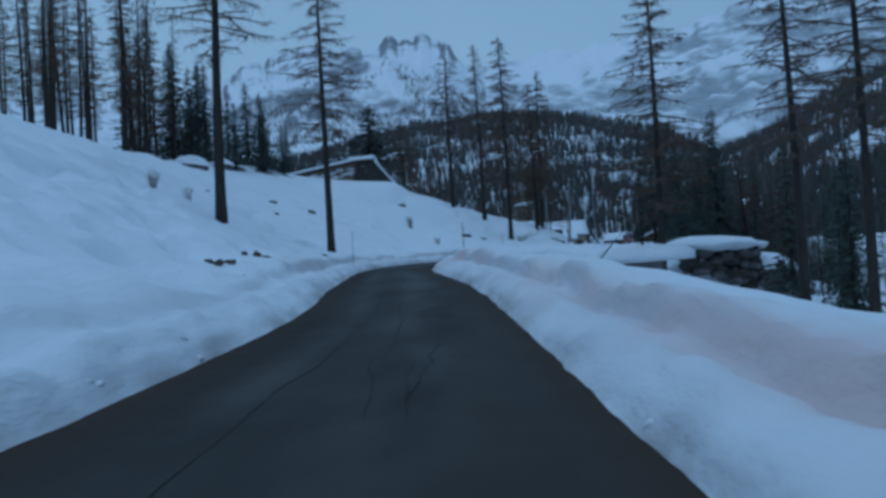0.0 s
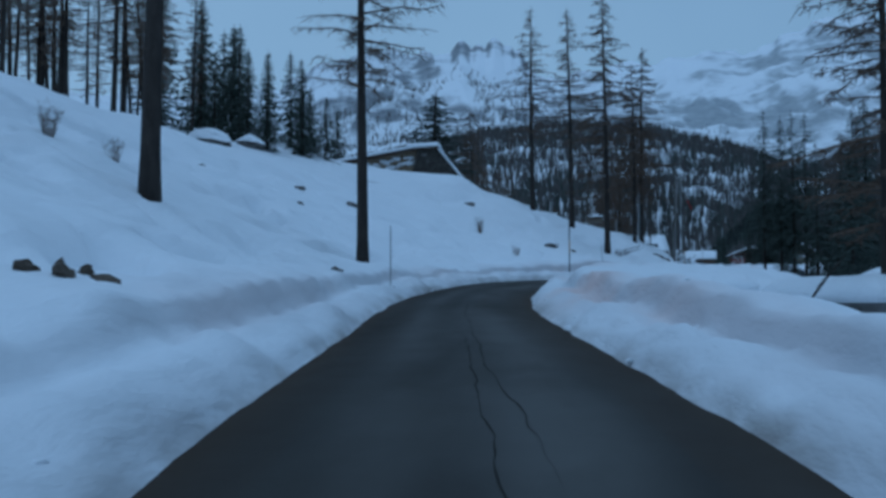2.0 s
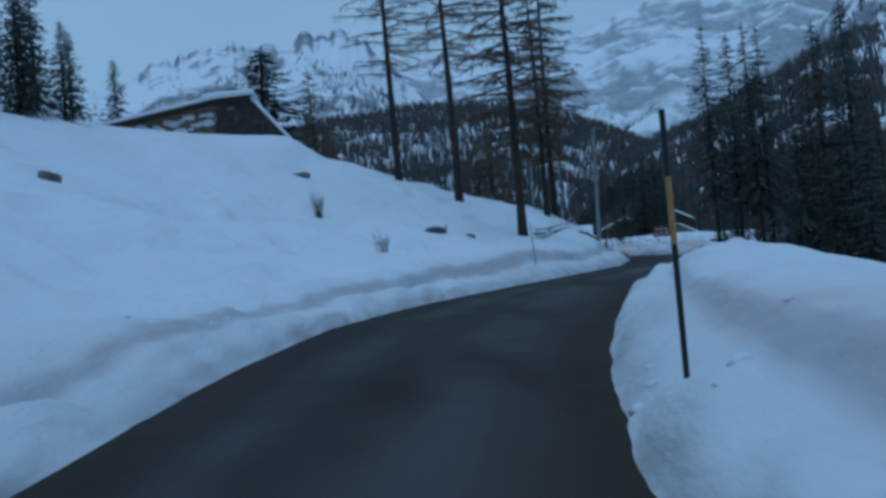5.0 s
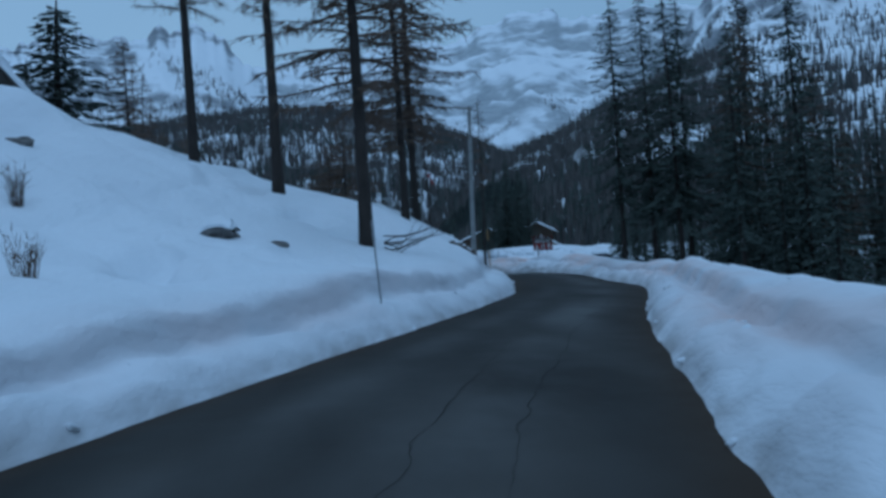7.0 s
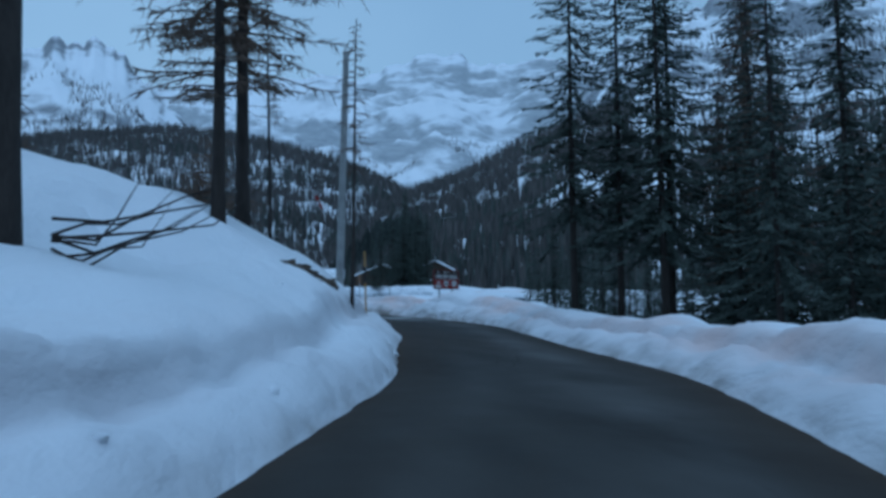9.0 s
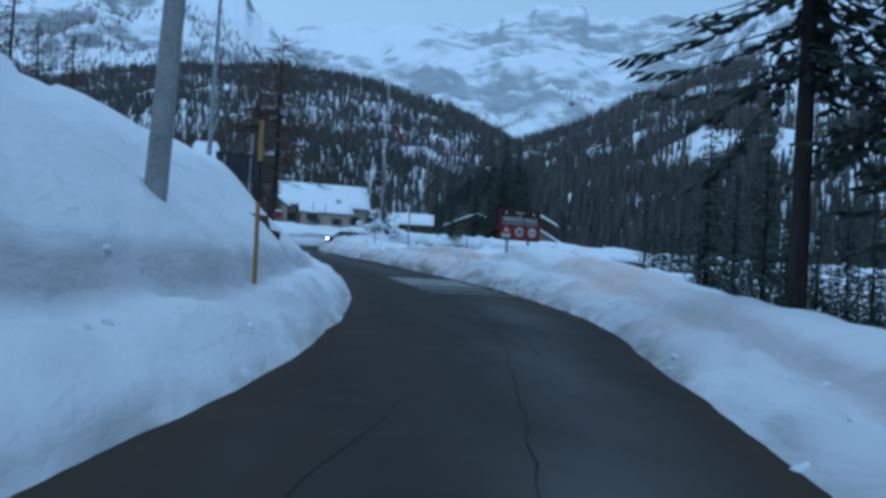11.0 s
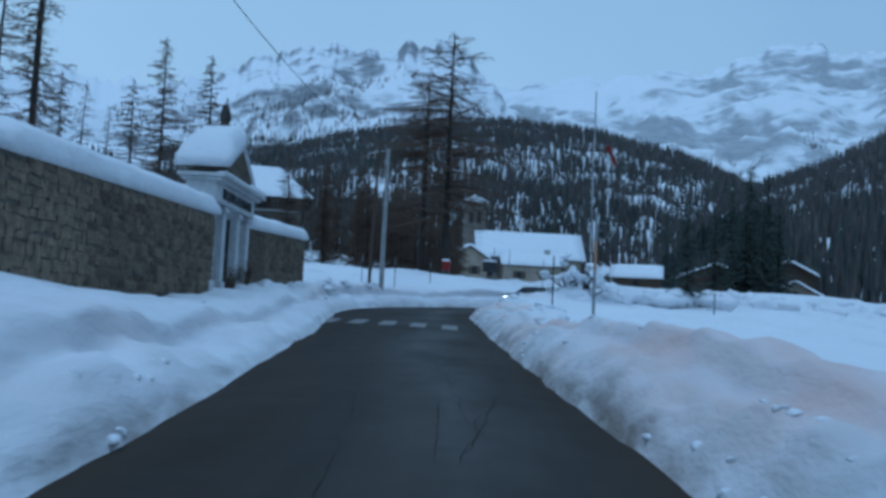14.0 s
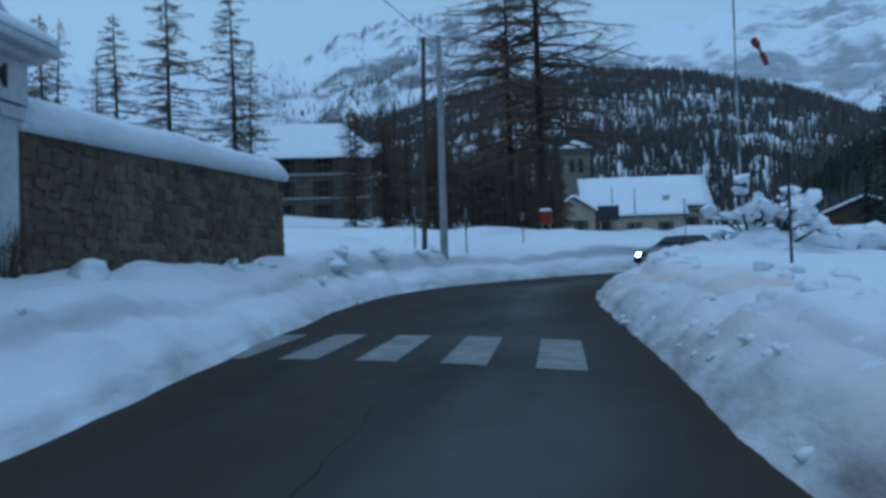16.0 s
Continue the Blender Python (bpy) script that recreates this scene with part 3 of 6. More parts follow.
def range_mesh(name, knots, near, far, base, material, step, rows, rough, power, crag, seed, jag=0.0):
    """A mountainside seen from the road: it climbs from near to a crest at far whose height over the horizon follows the knots."""
    b = np.arange(knots[0][0], knots[-1][0] + step, step)
    e = elevation(b, knots)
    k = np.exp(-0.5 * (np.arange(-8, 9) * step / 0.5) ** 2)
    e = np.convolve(np.pad(e, 8, mode="edge"), k / k.sum(), "valid")
    peak = jag * fbm(b * 1.0, b * 0, 1.1, 4, seed) + 0.4 * jag * fbm(b * 1.0, b * 0, 0.35, 2, seed + 1)
    t = np.concatenate([np.linspace(0, 1, rows), 1 + np.linspace(0.05, 0.5, 5)])
    bb, tt = np.radians(b)[:, None] + 0 * t[None], t[None] + 0 * b[:, None]
    d = near + (far - near) * tt
    top = OZ + np.tan(np.radians(e))[:, None] * far
    rise = np.where(tt <= 1, np.minimum(tt, 1) ** power, 1 - 0.8 * (tt - 1))
    x, y = OX + np.sin(bb) * d, OY + np.cos(bb) * d
    # ridges and gullies of a fractal landscape
    wild = np.array([noise.ridged_multi_fractal(Vector((px / rough, py / rough, seed * 1.7)), 1.0, 2.1, 6, 1.0, 2.0) for px, py in zip(x.ravel(), y.ravel())]).reshape(x.shape)
    z = base + (top - base) * rise + np.radians(peak)[:, None] * far * np.clip(tt, 0, 1) ** 7 * np.clip(1.6 - 0.6 * tt, 0, 1) + crag * (wild - wild.mean()) * np.sin(np.pi * np.clip(tt, 0, 1) * 0.93 + 0.1) ** 0.8
    return sheet(name, x, y, z, material, flip=True), (b, t, x, y, z)


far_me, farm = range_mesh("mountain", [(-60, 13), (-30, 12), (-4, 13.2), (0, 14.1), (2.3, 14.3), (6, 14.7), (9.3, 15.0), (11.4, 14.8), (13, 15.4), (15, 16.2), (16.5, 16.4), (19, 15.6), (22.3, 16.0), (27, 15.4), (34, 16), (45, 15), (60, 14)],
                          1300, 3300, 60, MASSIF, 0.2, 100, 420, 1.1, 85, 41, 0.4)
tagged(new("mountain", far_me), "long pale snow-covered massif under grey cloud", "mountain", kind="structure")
near_me, nearm = range_mesh("mountain", [(-75, 8), (-50, 11), (-35, 12.5), (-24, 12), (-20.5, 13.2), (-17.5, 13.2), (-15.4, 15.2), (-14, 15.0), (-12.3, 15.8), (-10.5, 15.5), (-8.4, 15.9), (-6.7, 16.2), (-4.6, 16.5), (-2.8, 15.6), (-1.6, 14.2), (0.1, 12.0), (2, 10.2), (6, 8), (10, 6)],
                            900, 2100, 40, MOUNTAIN, 0.16, 90, 300, 1.2, 55, 52, 0.85)
tagged(new("mountain", near_me), "steep snowy mountain with bare rock ribs", "mountain", kind="structure")
side_me, sidem = range_mesh("mountain", [(19, 5), (22, 8.5), (24, 11.6), (26, 15.2), (28, 17.3), (31, 18.0), (34, 18.8), (37, 18.0), (40, 18.3), (50, 17), (70, 15), (90, 12)],
                            720, 1500, 20, CLIFF, 0.2, 70, 210, 1.05, 42, 63, 0.9)
tagged(new("mountain", side_me), "high snowy valley side with dark rock teeth", "mountain", kind="structure")
forl_me, forl = range_mesh("hillside", [(-80, 9), (-40, 9), (-20, 8.6), (-13, 9.2), (-9, 10.3), (-6, 10.9), (-3, 11.2), (0, 11.5), (2.4, 11.3), (6, 10.8), (9.5, 9.9), (12.2, 8.8), (14.2, 7.8), (17, 6.5), (24, 4)],
                           320, 900, -12, SLOPE, 0.4, 40, 90, 0.95, 10, 61, 0.1)
tagged(new("hillside", forl_me), "snowy hillside below a bare larch wood", "hillside", kind="structure")
forr_me, forr = range_mesh("hillside", [(6, 2), (10, 5), (12.5, 7), (14.2, 7.8), (17.5, 8.9), (20.8, 10.5), (23.8, 11.7), (26.2, 12.6), (28.6, 12.9), (35, 12.6), (45, 12.5), (60, 13), (90, 12), (120, 9)],
                           170, 700, -14, SLOPE, 0.5, 40, 80, 0.9, 9, 71, 0.1)
tagged(new("hillside", forr_me), "steep snowy valley side below a bare larch wood", "hillside", kind="structure")

# the valley floor reaches under the hills on all sides
t = np.concatenate([np.linspace(0.5, 420, 42), [700, 1500, 3500, 4800]])
bb = np.radians(np.arange(0, 362, 4.0))
fx, fy = OX + np.sin(bb)[:, None] * t[None], OY + 40 + np.cos(bb)[:, None] * t[None]
up = np.clip((-fx - 48) / 34, 0, 1)
back = np.clip((-58 - fy) / 22, 0, 1) * np.clip((45 - fx) / 30, 0, 1)
fz = -13 + 3.0 * fbm(fx, fy, 60, 3, 81) + np.clip(fy - 120, 0, 200) * 0.07 + 22 * np.maximum(up * up * (3 - 2 * up) * np.clip((230 - fy) / 80, 0.3, 1), 0.42 * back)
tagged(new("valley_floor", sheet("valley_floor", fx, fy, fz, SNOW, flip=True)), "snow-covered valley floor", "ground", kind="structure")
# rising ground beyond the bend of the road, where the houses stand
gx, gy = np.meshgrid(np.arange(-90, 130, 3.0), np.arange(188, 420, 4.0))
hx = np.clip((gx - 34 - 0.42 * np.clip(gy - 188, 0, 140)) / 40, 0, 1)
vz = road_z(np.minimum(gy, 262)) + 0.6 + 1.4 * np.clip((gy - 205) / 40, 0, 1) + 0.02 * np.clip(gy - 262, 0, 200) + 0.5 * fbm(gx, gy, 14, 3, 83) - 20 * hx ** 1.4 + np.clip(-gx, 0, 60) * 0.10
vz = vz - 2.0 * np.clip((204 - gy) / 16, 0, 1)
meadow = 1.9 * np.clip((9 - gx) / 9, 0, 1) * np.clip((gy - 190) / 12, 0, 1)
vz = vz + meadow
tagged(new("village_ground", sheet("village_ground", gx, gy, vz, SNOW)), "snowy meadow where the village houses stand", "ground", kind="structure")


def vgz(x, y):
    j, i = (x + 90) / 3.0, (y - 188) / 4.0
    j0, i0 = int(np.clip(j, 0, gx.shape[1] - 2)), int(np.clip(i, 0, gx.shape[0] - 2))
    a, b = np.clip(j - j0, 0, 1), np.clip(i - i0, 0, 1)
    return float((vz[i0, j0] * (1 - a) + vz[i0, j0 + 1] * a) * (1 - b) + (vz[i0 + 1, j0] * (1 - a) + vz[i0 + 1, j0 + 1] * a) * b)


def far_wood(name, place, count, height, width, material, seed, label, tmin=0.0, tmax=1.0, bmin=-90, bmax=90, clump=30.0, thresh=-0.2, fade=0.0):
    """Many small trees on a mountainside, joined: narrow ragged cones of several tiers."""
    r = np.random.default_rng(seed)
    b, t, x, y, z = place
    V, F = [], []
    sel = np.where((b >= bmin) & (b <= bmax))[0]
    tr = np.where((t >= tmin) & (t <= tmax))[0]
    m = count * 4
    i, j, p, q = r.integers(sel[0], sel[-1], m), r.integers(tr[0], tr[-1], m), r.random(m), r.random(m)
    P = [(c[i, j] * (1 - p) + c[i + 1, j] * p) * (1 - q) + (c[i, j + 1] * (1 - p) + c[i + 1, j + 1] * p) * q for c in (x, y, z)]
    thin = fade * (t[j] - tmin) / (tmax - tmin)
    good = np.where((fbm(P[0], P[1], clump, 3, seed) > thresh) & (r.random(m) >= thin))[0][:count]
    for g in good:
        px, py, pz = float(P[0][g]), float(P[1][g]), float(P[2][g])
        h = height * r.uniform(0.55, 1.25)
        w = width * h / height * r.uniform(0.7, 1.3)
        lean = r.normal(0, 0.02, 2) * h
        a0 = r.uniform(0, 6)
        for tier, (z0, z1, ww) in enumerate(((0.03, 0.64, 1.0), (0.42, 1.0, 0.66))):
            s = len(V)
            for k in range(4):
                an = a0 + tier + k * 1.5708 + r.uniform(-0.3, 0.3)
                rr = w * ww * r.uniform(0.6, 1.15)
                V.append((px + lean[0] * z0 + rr * math.cos(an), py + lean[1] * z0 + rr * math.sin(an), pz + h * (z0 + r.uniform(-0.06, 0.06))))
            V.append((px + lean[0] * z1, py + lean[1] * z1, pz + h * z1))
            F += [(s + k, s + (k + 1) % 4, s + 4) for k in range(4)]
    me = bpy.data.meshes.new(name)
    me.from_pydata(V, [], F)
    me.materials.append(material)
    return tagged(new(name, me), label, "wood", kind="stuff")


far_wood("larch_wood", forl, 21000, 9.0, 0.72, FARTREE, 11, "bare brown larch wood on the far hillside", 0.0, 1.02, -20, 16, 20, -0.42)
far_wood("larch_wood", forl, 4200, 8.0, 0.8, FARTREE, 18, "dense larch wood along the crest of the far hillside", 0.84, 1.05, -20, 16, 60, -0.5)
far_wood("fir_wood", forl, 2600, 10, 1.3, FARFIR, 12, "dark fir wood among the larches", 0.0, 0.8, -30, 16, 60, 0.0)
far_wood("larch_wood", forr, 11500, 8.0, 0.62, FARTREE, 13, "bare larch wood on the steep valley side", 0.0, 1.02, 10, 28, 18, -0.32)
far_wood("larch_wood", forr, 4200, 7.5, 0.62, FARTREE, 16, "thin larch wood below the snowfields of the valley side", 0.0, 0.9, 27, 44, 30, -0.3, 0.8)
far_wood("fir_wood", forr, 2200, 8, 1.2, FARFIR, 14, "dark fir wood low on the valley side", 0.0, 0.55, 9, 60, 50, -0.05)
far_wood("larch_wood", nearm, 5200, 11, 1.2, FARTREE, 21, "scattered larches on the foot of the rocky mountain", 0.3, 0.82, -24, 3, 130, -0.25, 0.95)
far_wood("larch_wood", farm, 3600, 12, 1.3, FARTREE, 22, "scattered larches on the foot of the massif", 0.12, 0.46, 2, 30, 180, -0.1, 0.97)
far_wood("larch_wood", sidem, 1800, 11, 1.3, FARTREE, 23, "scattered larches below the rock teeth", 0.3, 0.9, 22, 46, 90, -0.1, 0.95)
# a dark wooded knoll in front of the notch of the valley
kn_me, kn = range_mesh("knoll", [(6.5, 0.5), (8.5, 1.6), (10.3, 3.6), (12.2, 5.3), (14.3, 5.5), (15.8, 4.4), (17.3, 2.4), (20, 0.8), (24, 0.3)], 250, 400, -6, SLOPE, 0.4, 14, 40, 0.9, 2, 91)
tagged(new("knoll", kn_me), "wooded knoll in the valley", "hill", kind="structure")
far_wood("fir_wood", kn, 3000, 8.5, 1.7, KNOLLFIR, 15, "dense dark fir wood on the knoll in the valley", 0.0, 1.1, 8, 18, 40, -1.5)

# ---- trees ----
def trunk_path(r, h, bend, n=12):
    ph = r.uniform(0, 6.28)
    return [(bend * math.sin(ph + 2.2 * i / n) * i / n, bend * math.cos(ph + 1.7 * i / n) * i / n, -0.6 + (h + 0.6) * i / n) for i in range(n + 1)]


def at_height(path, z):
    for a, b in zip(path, path[1:]):
        if a[2] <= z <= b[2]:
            f = (z - a[2]) / (b[2] - a[2])
            return [a[k] + (b[k] - a[k]) * f for k in range(3)]
    return list(path[-1])


def larch_meshes(seed, h, r0, bare, crown, density, bend=0.25, twigs=1.0, thick=1.0, dome=0.75):
    """A leafless larch: its trunk, and its branches with hanging twigs."""
    r = np.random.default_rng(seed)
    path = trunk_path(r, h, bend)
    trunk, top = Shape(), Shape()
    trunk.tube(path, [r0 * (1.25 if i == 0 else 1) * (1 - 0.93 * (i / 12)) + 0.015 for i in range(13)], 9)
    n = int(density * (1 - bare) * h)
    for k in range(n):
        u = (k + r.random()) / n
        z = h * (bare + (0.985 - bare) * u)
        ln = crown * ((1 - u) ** dome * 0.9 + 0.10) * (min(1, 0.5 + 2.2 * u)) * r.uniform(0.45, 1.15)
        az = r.uniform(0, 6.283)
        droop = r.uniform(0.10, 0.42) * (1 - 0.6 * u)
        p0 = Vector(at_height(path, z))
        pts = [p0]
        up = r.uniform(-0.05, 0.25)
        for s in range(1, 5):
            q = s / 4
            az += r.normal(0, 0.10)
            pts.append(p0 + Vector((math.cos(az) * ln * q, math.sin(az) * ln * q, ln * (up * q - droop * q * q * (1.9 - 1.1 * q)))))
        top.tube(pts, [(0.016 + 0.012 * ln) * (1 - 0.8 * s / 4) for s in range(5)], 3, cap=False)
        m = int(ln * 9 * twigs) + 3
        for w in range(m):
            q = r.uniform(0.15, 1.0)
            i = min(int(q * 4), 3)
            b = pts[i].lerp(pts[i + 1], q * 4 - i)
            sg = az + r.choice((-1, 1)) * r.uniform(0.4, 1.5)
            tl = r.uniform(0.18, 0.62) * (0.6 + 0.22 * ln)
            tip = b + Vector((math.cos(sg) * tl, math.sin(sg) * tl, -tl * r.uniform(-0.1, 0.75)))
            top.spike(b, tip, 0.016 * thick)
            if r.random() < 0.6:
                mid_ = b.lerp(tip, r.uniform(0.3, 0.7))
                top.spike(mid_, mid_ + Vector((r.normal(0, 0.13), r.normal(0, 0.13), -r.uniform(0.05, 0.3))), 0.012 * thick)
    for k in range(int(bare * h * 0.7)):
        z = h * r.uniform(0.08, max(bare, 0.09))
        az, ln = r.uniform(0, 6.283), r.uniform(0.2, 1.1)
        p = Vector(at_height(path, z))
        top.spike(p, p + Vector((math.cos(az) * ln, math.sin(az) * ln, r.uniform(-0.35, 0.05) * ln)), 0.018)
    return trunk.mesh("trunk", BARK, True), top.mesh("crown", TWIG)


def fir_meshes(seed, h, r0, crown, bare=0.06, levels=2.6, ragged=0.3, spray=1.0):
    """A dense dark fir: its trunk and tiers of drooping needle sprays."""
    r = np.random.default_rng(seed)
    path = trunk_path(r, h, 0.12)
    trunk, top = Shape(), Shape()
    trunk.tube(path, [r0 * (1 - 0.95 * (i / 12)) + 0.01 for i in range(13)], 8)
    n = int(h * levels)
    for k in range(n):
        u = k / n
        z0 = h * (bare + (0.985 - bare) * u)
        for s in range(7):
            if r.random() < ragged * 0.6:
                continue
            az = s * 0.898 + k * 0.7 + r.normal(0, 0.2)
            ln = crown * (1 - u) ** 0.85 * r.uniform(0.65, 1.1) + 0.12
            p0 = Vector(at_height(path, z0 + r.uniform(-0.15, 0.15)))
            dr = r.uniform(0.25, 0.6) * (1 - 0.55 * u)
            tip = p0 + Vector((math.cos(az) * ln, math.sin(az) * ln, -dr * ln + (0.3 * u * ln)))
            top.spike(p0, tip, 0.025)
            m = int((3 + ln * 5) / spray)
            for w in range(m):
                q = (w + r.random()) / m
                b = p0.lerp(tip, q)
                b.z -= 0.08 * math.sin(q * 3.14) * ln
                sg = az + r.choice((-1, 1)) * r.uniform(0.2, 1.1)
                bl = r.uniform(0.25, 0.5) * (0.6 + 0.25 * ln) * (0.4 + 0.6 * spray)
                top.blade(b, b + Vector((math.cos(sg) * bl, math.sin(sg) * bl, -bl * r.uniform(0.15, 0.7))), bl * (0.20 if spray < 1 else 0.26), bl * 0.12)
    return trunk.mesh("trunk", BARK, True), top.mesh("crown", NEEDLE)


def tree_proto(name, meshes, label, group):
    ob = thing(name, pose(0, 0, -500), label, "tree", group)
    link("trunk", meshes[0], ob)
    link("crown", meshes[1], ob)
    return ob


def plant(proto, x, y, turn=0.0, size=1.0, lean=(0, 0), z=None, label=""):
    z = gz(x, y) if z is None else z
    ob = copy_thing(proto, pose(x, y, z, lean[0], lean[1], turn))
    ob.scale = (size, size, size)
    if label:
        ob["label"] = label
    return ob


protos = []


def proto(*a):
    p = tree_proto(*a)
    protos.append(p)
    return p


TALL = [proto("larch_tree", larch_meshes(100 + i, 19, 0.21, 0.20, 4.1, 10.0, 0.25, 1.15, 1.5), "tall leafless larch standing in the snow", "larches by the road") for i in range(3)]
OPEN = [proto("larch_tree", larch_meshes(120 + i, 19, 0.23, 0.36, 3.6, 9.0, 0.25, 1.3), "tall leafless larch with a bare lower trunk", "larches by the road") for i in range(2)]
THIN = [proto("larch_tree", larch_meshes(140 + i, 17, 0.16, 0.20, 2.3, 6.5, 0.35, 0.8, 1.4), "slim leafless larch of the ridge wood", "ridge wood larches") for i in range(4)]
BROAD = [proto("larch_tree", larch_meshes(160 + i, 22, 0.36, 0.30, 8.6, 9.5, 0.15, 0.95, 0.85, 0.5), "large broad leafless larch behind the crossing", "village larches") for i in range(1)]
THICKET = [proto("larch_tree", larch_meshes(170 + i, 13, 0.12, 0.04, 3.2, 13.0, 0.3, 0.9, 2.0), "bare brown larch of the thicket", "thicket larches") for i in range(2)]
FIR = [proto("fir_tree", fir_meshes(200 + i, 14, 0.20, 2.7), "dark green fir tree", "firs") for i in range(3)]
SAPLING = [proto("larch_tree", larch_meshes(180 + i, 13, 0.085, 0.45, 1.4, 7.0, 0.3), "slim young larch on the snow bank", "larches by the road") for i in range(2)]
LOWFIR = [proto("fir_tree", fir_meshes(240 + i, 14, 0.18, 2.9, 0.03, 1.8, 0.3, 1.25), "low dark fir of the wood below the road", "firs below the road") for i in range(2)]
SLIMFIR = [proto("fir_tree", fir_meshes(220 + i, 18, 0.16, 2.9, 0.16, 2.3, 0.42, 0.8), "tall ragged dark fir tree", "firs below the road") for i in range(2)]

NEARFIR = [proto("fir_tree", fir_meshes(260 + i, 18, 0.16, 3.0, 0.22, 2.0, 0.65, 0.5), "tall ragged dark fir tree", "firs below the road") for i in range(2)]

# ---- trees along the road ----
plant(OPEN[0], -9.63, 39.75, 20, 1.05, (0, 0.5))
plant(OPEN[1], -7.1, 51.8, 40, 0.95, (0, 0))
plant(OPEN[1], -2.53, 101.6, 10, 1.0)
plant(OPEN[0], 0.87, 98.3, 150, 1.0)
plant(TALL[1], 3.44, 90.1, 200, 1.05)
plant(TALL[2], 7.27, 105.0, 90, 0.95)
plant(TALL[0], 6.5, 103.3, 190, 0.85)
plant(TALL[2], 11.5, 53.7, 0, 1.05)
plant(OPEN[1], 14.3, 38, 70, 0.95)
plant(OPEN[0], 15.0, 33, 200, 0.9)
# wood on the ridge
rr = np.random.default_rng(77)
n = 0
while n < 54:
    y = rr.uniform(52, 118)
    x = left_edge(y) - rr.uniform(19, 42)
    if x > -24.5 - 0.06 * (y - 60) or (y > 90 and x > -35):
        continue
    plant(THIN[n % 4], x, y, rr.uniform(0, 360), rr.uniform(0.7, 1.1), (rr.normal(0, 1.2), rr.normal(0, 1.2)))
    n += 1
# firs round the hut
for k, (x, y, s) in enumerate(((-17.6, 147.5, 1.62), (-20.5, 148, 1.3), (-27, 88, 0.55), (-25, 90, 0.6), (-23, 89, 0.5), (-21, 92, 0.55), (-19.5, 94, 0.45), (-22, 95, 0.6), (-31.5, 104, 0.95), (-29, 107, 0.85), (-33.5, 101, 1.05), (-27.5, 110, 0.95), (-24.5, 118, 0.75), (-35, 105, 1.1), (-30, 102, 0.9), (-32.5, 107, 1.0), (-36.5, 99, 1.1), (-34, 108, 1.0), (-26.5, 114, 0.8))):
    fir = plant(FIR[k % 3], x, y, k * 70, s, z=gz(x, y) - 0.3)
    if k == 0:
        fir.scale = (3.8, 3.8, s * 1.03)
# firs and larches below the road
for k, (x, y, s) in enumerate(((18.7, 107.9, 0.85), (20.0, 107.0, 0.82), (20.8, 105.5, 0.86), (21.5, 100.5, 0.72), (22.3, 107.6, 0.9))):
    plant(NEARFIR[k % 2], x, y, 80 * k, s)
for k in range(38):
    y = rr.uniform(90, 132)
    x = right_edge(y) + rr.uniform(5, 30)
    if y > 104 and x < right_edge(y) + 4 + (y - 104) * 0.9 or 14 < math.degrees(math.atan2(x - 10.3, y - 92.9)) < 40:
        continue
    plant((SLIMFIR + THIN + TALL)[k % 9], x, y, rr.uniform(0, 360), rr.uniform(0.8, 1.05) if x < 28 else rr.uniform(0.5, 0.75))
for k in range(22):
    y = rr.uniform(50, 86)
    x = right_edge(y) + rr.uniform(19, 44)
    plant((LOWFIR + THIN + FIR)[k % 9], x, y, rr.uniform(0, 360), rr.uniform(0.45, 0.75))
for k, (x, y, s) in enumerate(((18.2, 52, 0.72), (20.6, 50, 0.78), (17, 76, 0.7))):
    plant((LOWFIR + FIR)[k], x, y, 40 * k, s)
for k in range(10):
    b, d = radians(29 + 1.6 * k), rr.uniform(38, 52)
    plant(LOWFIR[k % 2], 1.6 + math.sin(b) * d, 65.6 + math.cos(b) * d, 63 * k, rr.uniform(0.5, 0.75))
for k in range(28):
    b, d = radians(22.5 + 0.55 * k), rr.uniform(56, 84)
    plant(LOWFIR[k % 2], 13 + math.sin(b) * d, 100 + math.cos(b) * d, 63 * k, rr.uniform(0.45, 0.75))
# a dense dark stand of firs and larches below the bend
for k in range(22):
    deg = 24.5 + 0.85 * k + rr.normal(0, 0.3)
    b, d = radians(deg), min(rr.uniform(42, 62), 36 + 4.5 * max(0.0, deg - 22.5))
    x, y = 2.6 + math.sin(b) * d, 69.4 + math.cos(b) * d
    if math.degrees(math.atan2(x - 10.3, y - 92.9)) < 41:
        continue
    if k % 3 == 2:
        plant((TALL + THIN)[k % 7], x, y, 63 * k, rr.uniform(0.7, 1.0), (rr.normal(0, 2), rr.normal(0, 2)))
    else:
        plant((SLIMFIR + LOWFIR)[k % 4], x, y, 63 * k, rr.uniform(0.8, 1.0) if k % 5 == 0 else rr.uniform(0.55, 0.85), label="dark fir of the dense stand below the bend")
for k in range(12):
    b, d = radians(25.5 + 1.35 * k), rr.uniform(24, 34)
    x, y = 10.3 + math.sin(b) * d, 92.9 + math.cos(b) * d
    plant(LOWFIR[k % 2], x, y, 63 * k, rr.uniform(0.26, 0.42), label="low dark fir on the slope below the bend")
# larches on the bank before the village
plant(SAPLING[0], 9.75, 101.8, 30, 0.58, (0, 3))
plant(SAPLING[1], 8.2, 106.7, 80, 0.65, (0, 9))
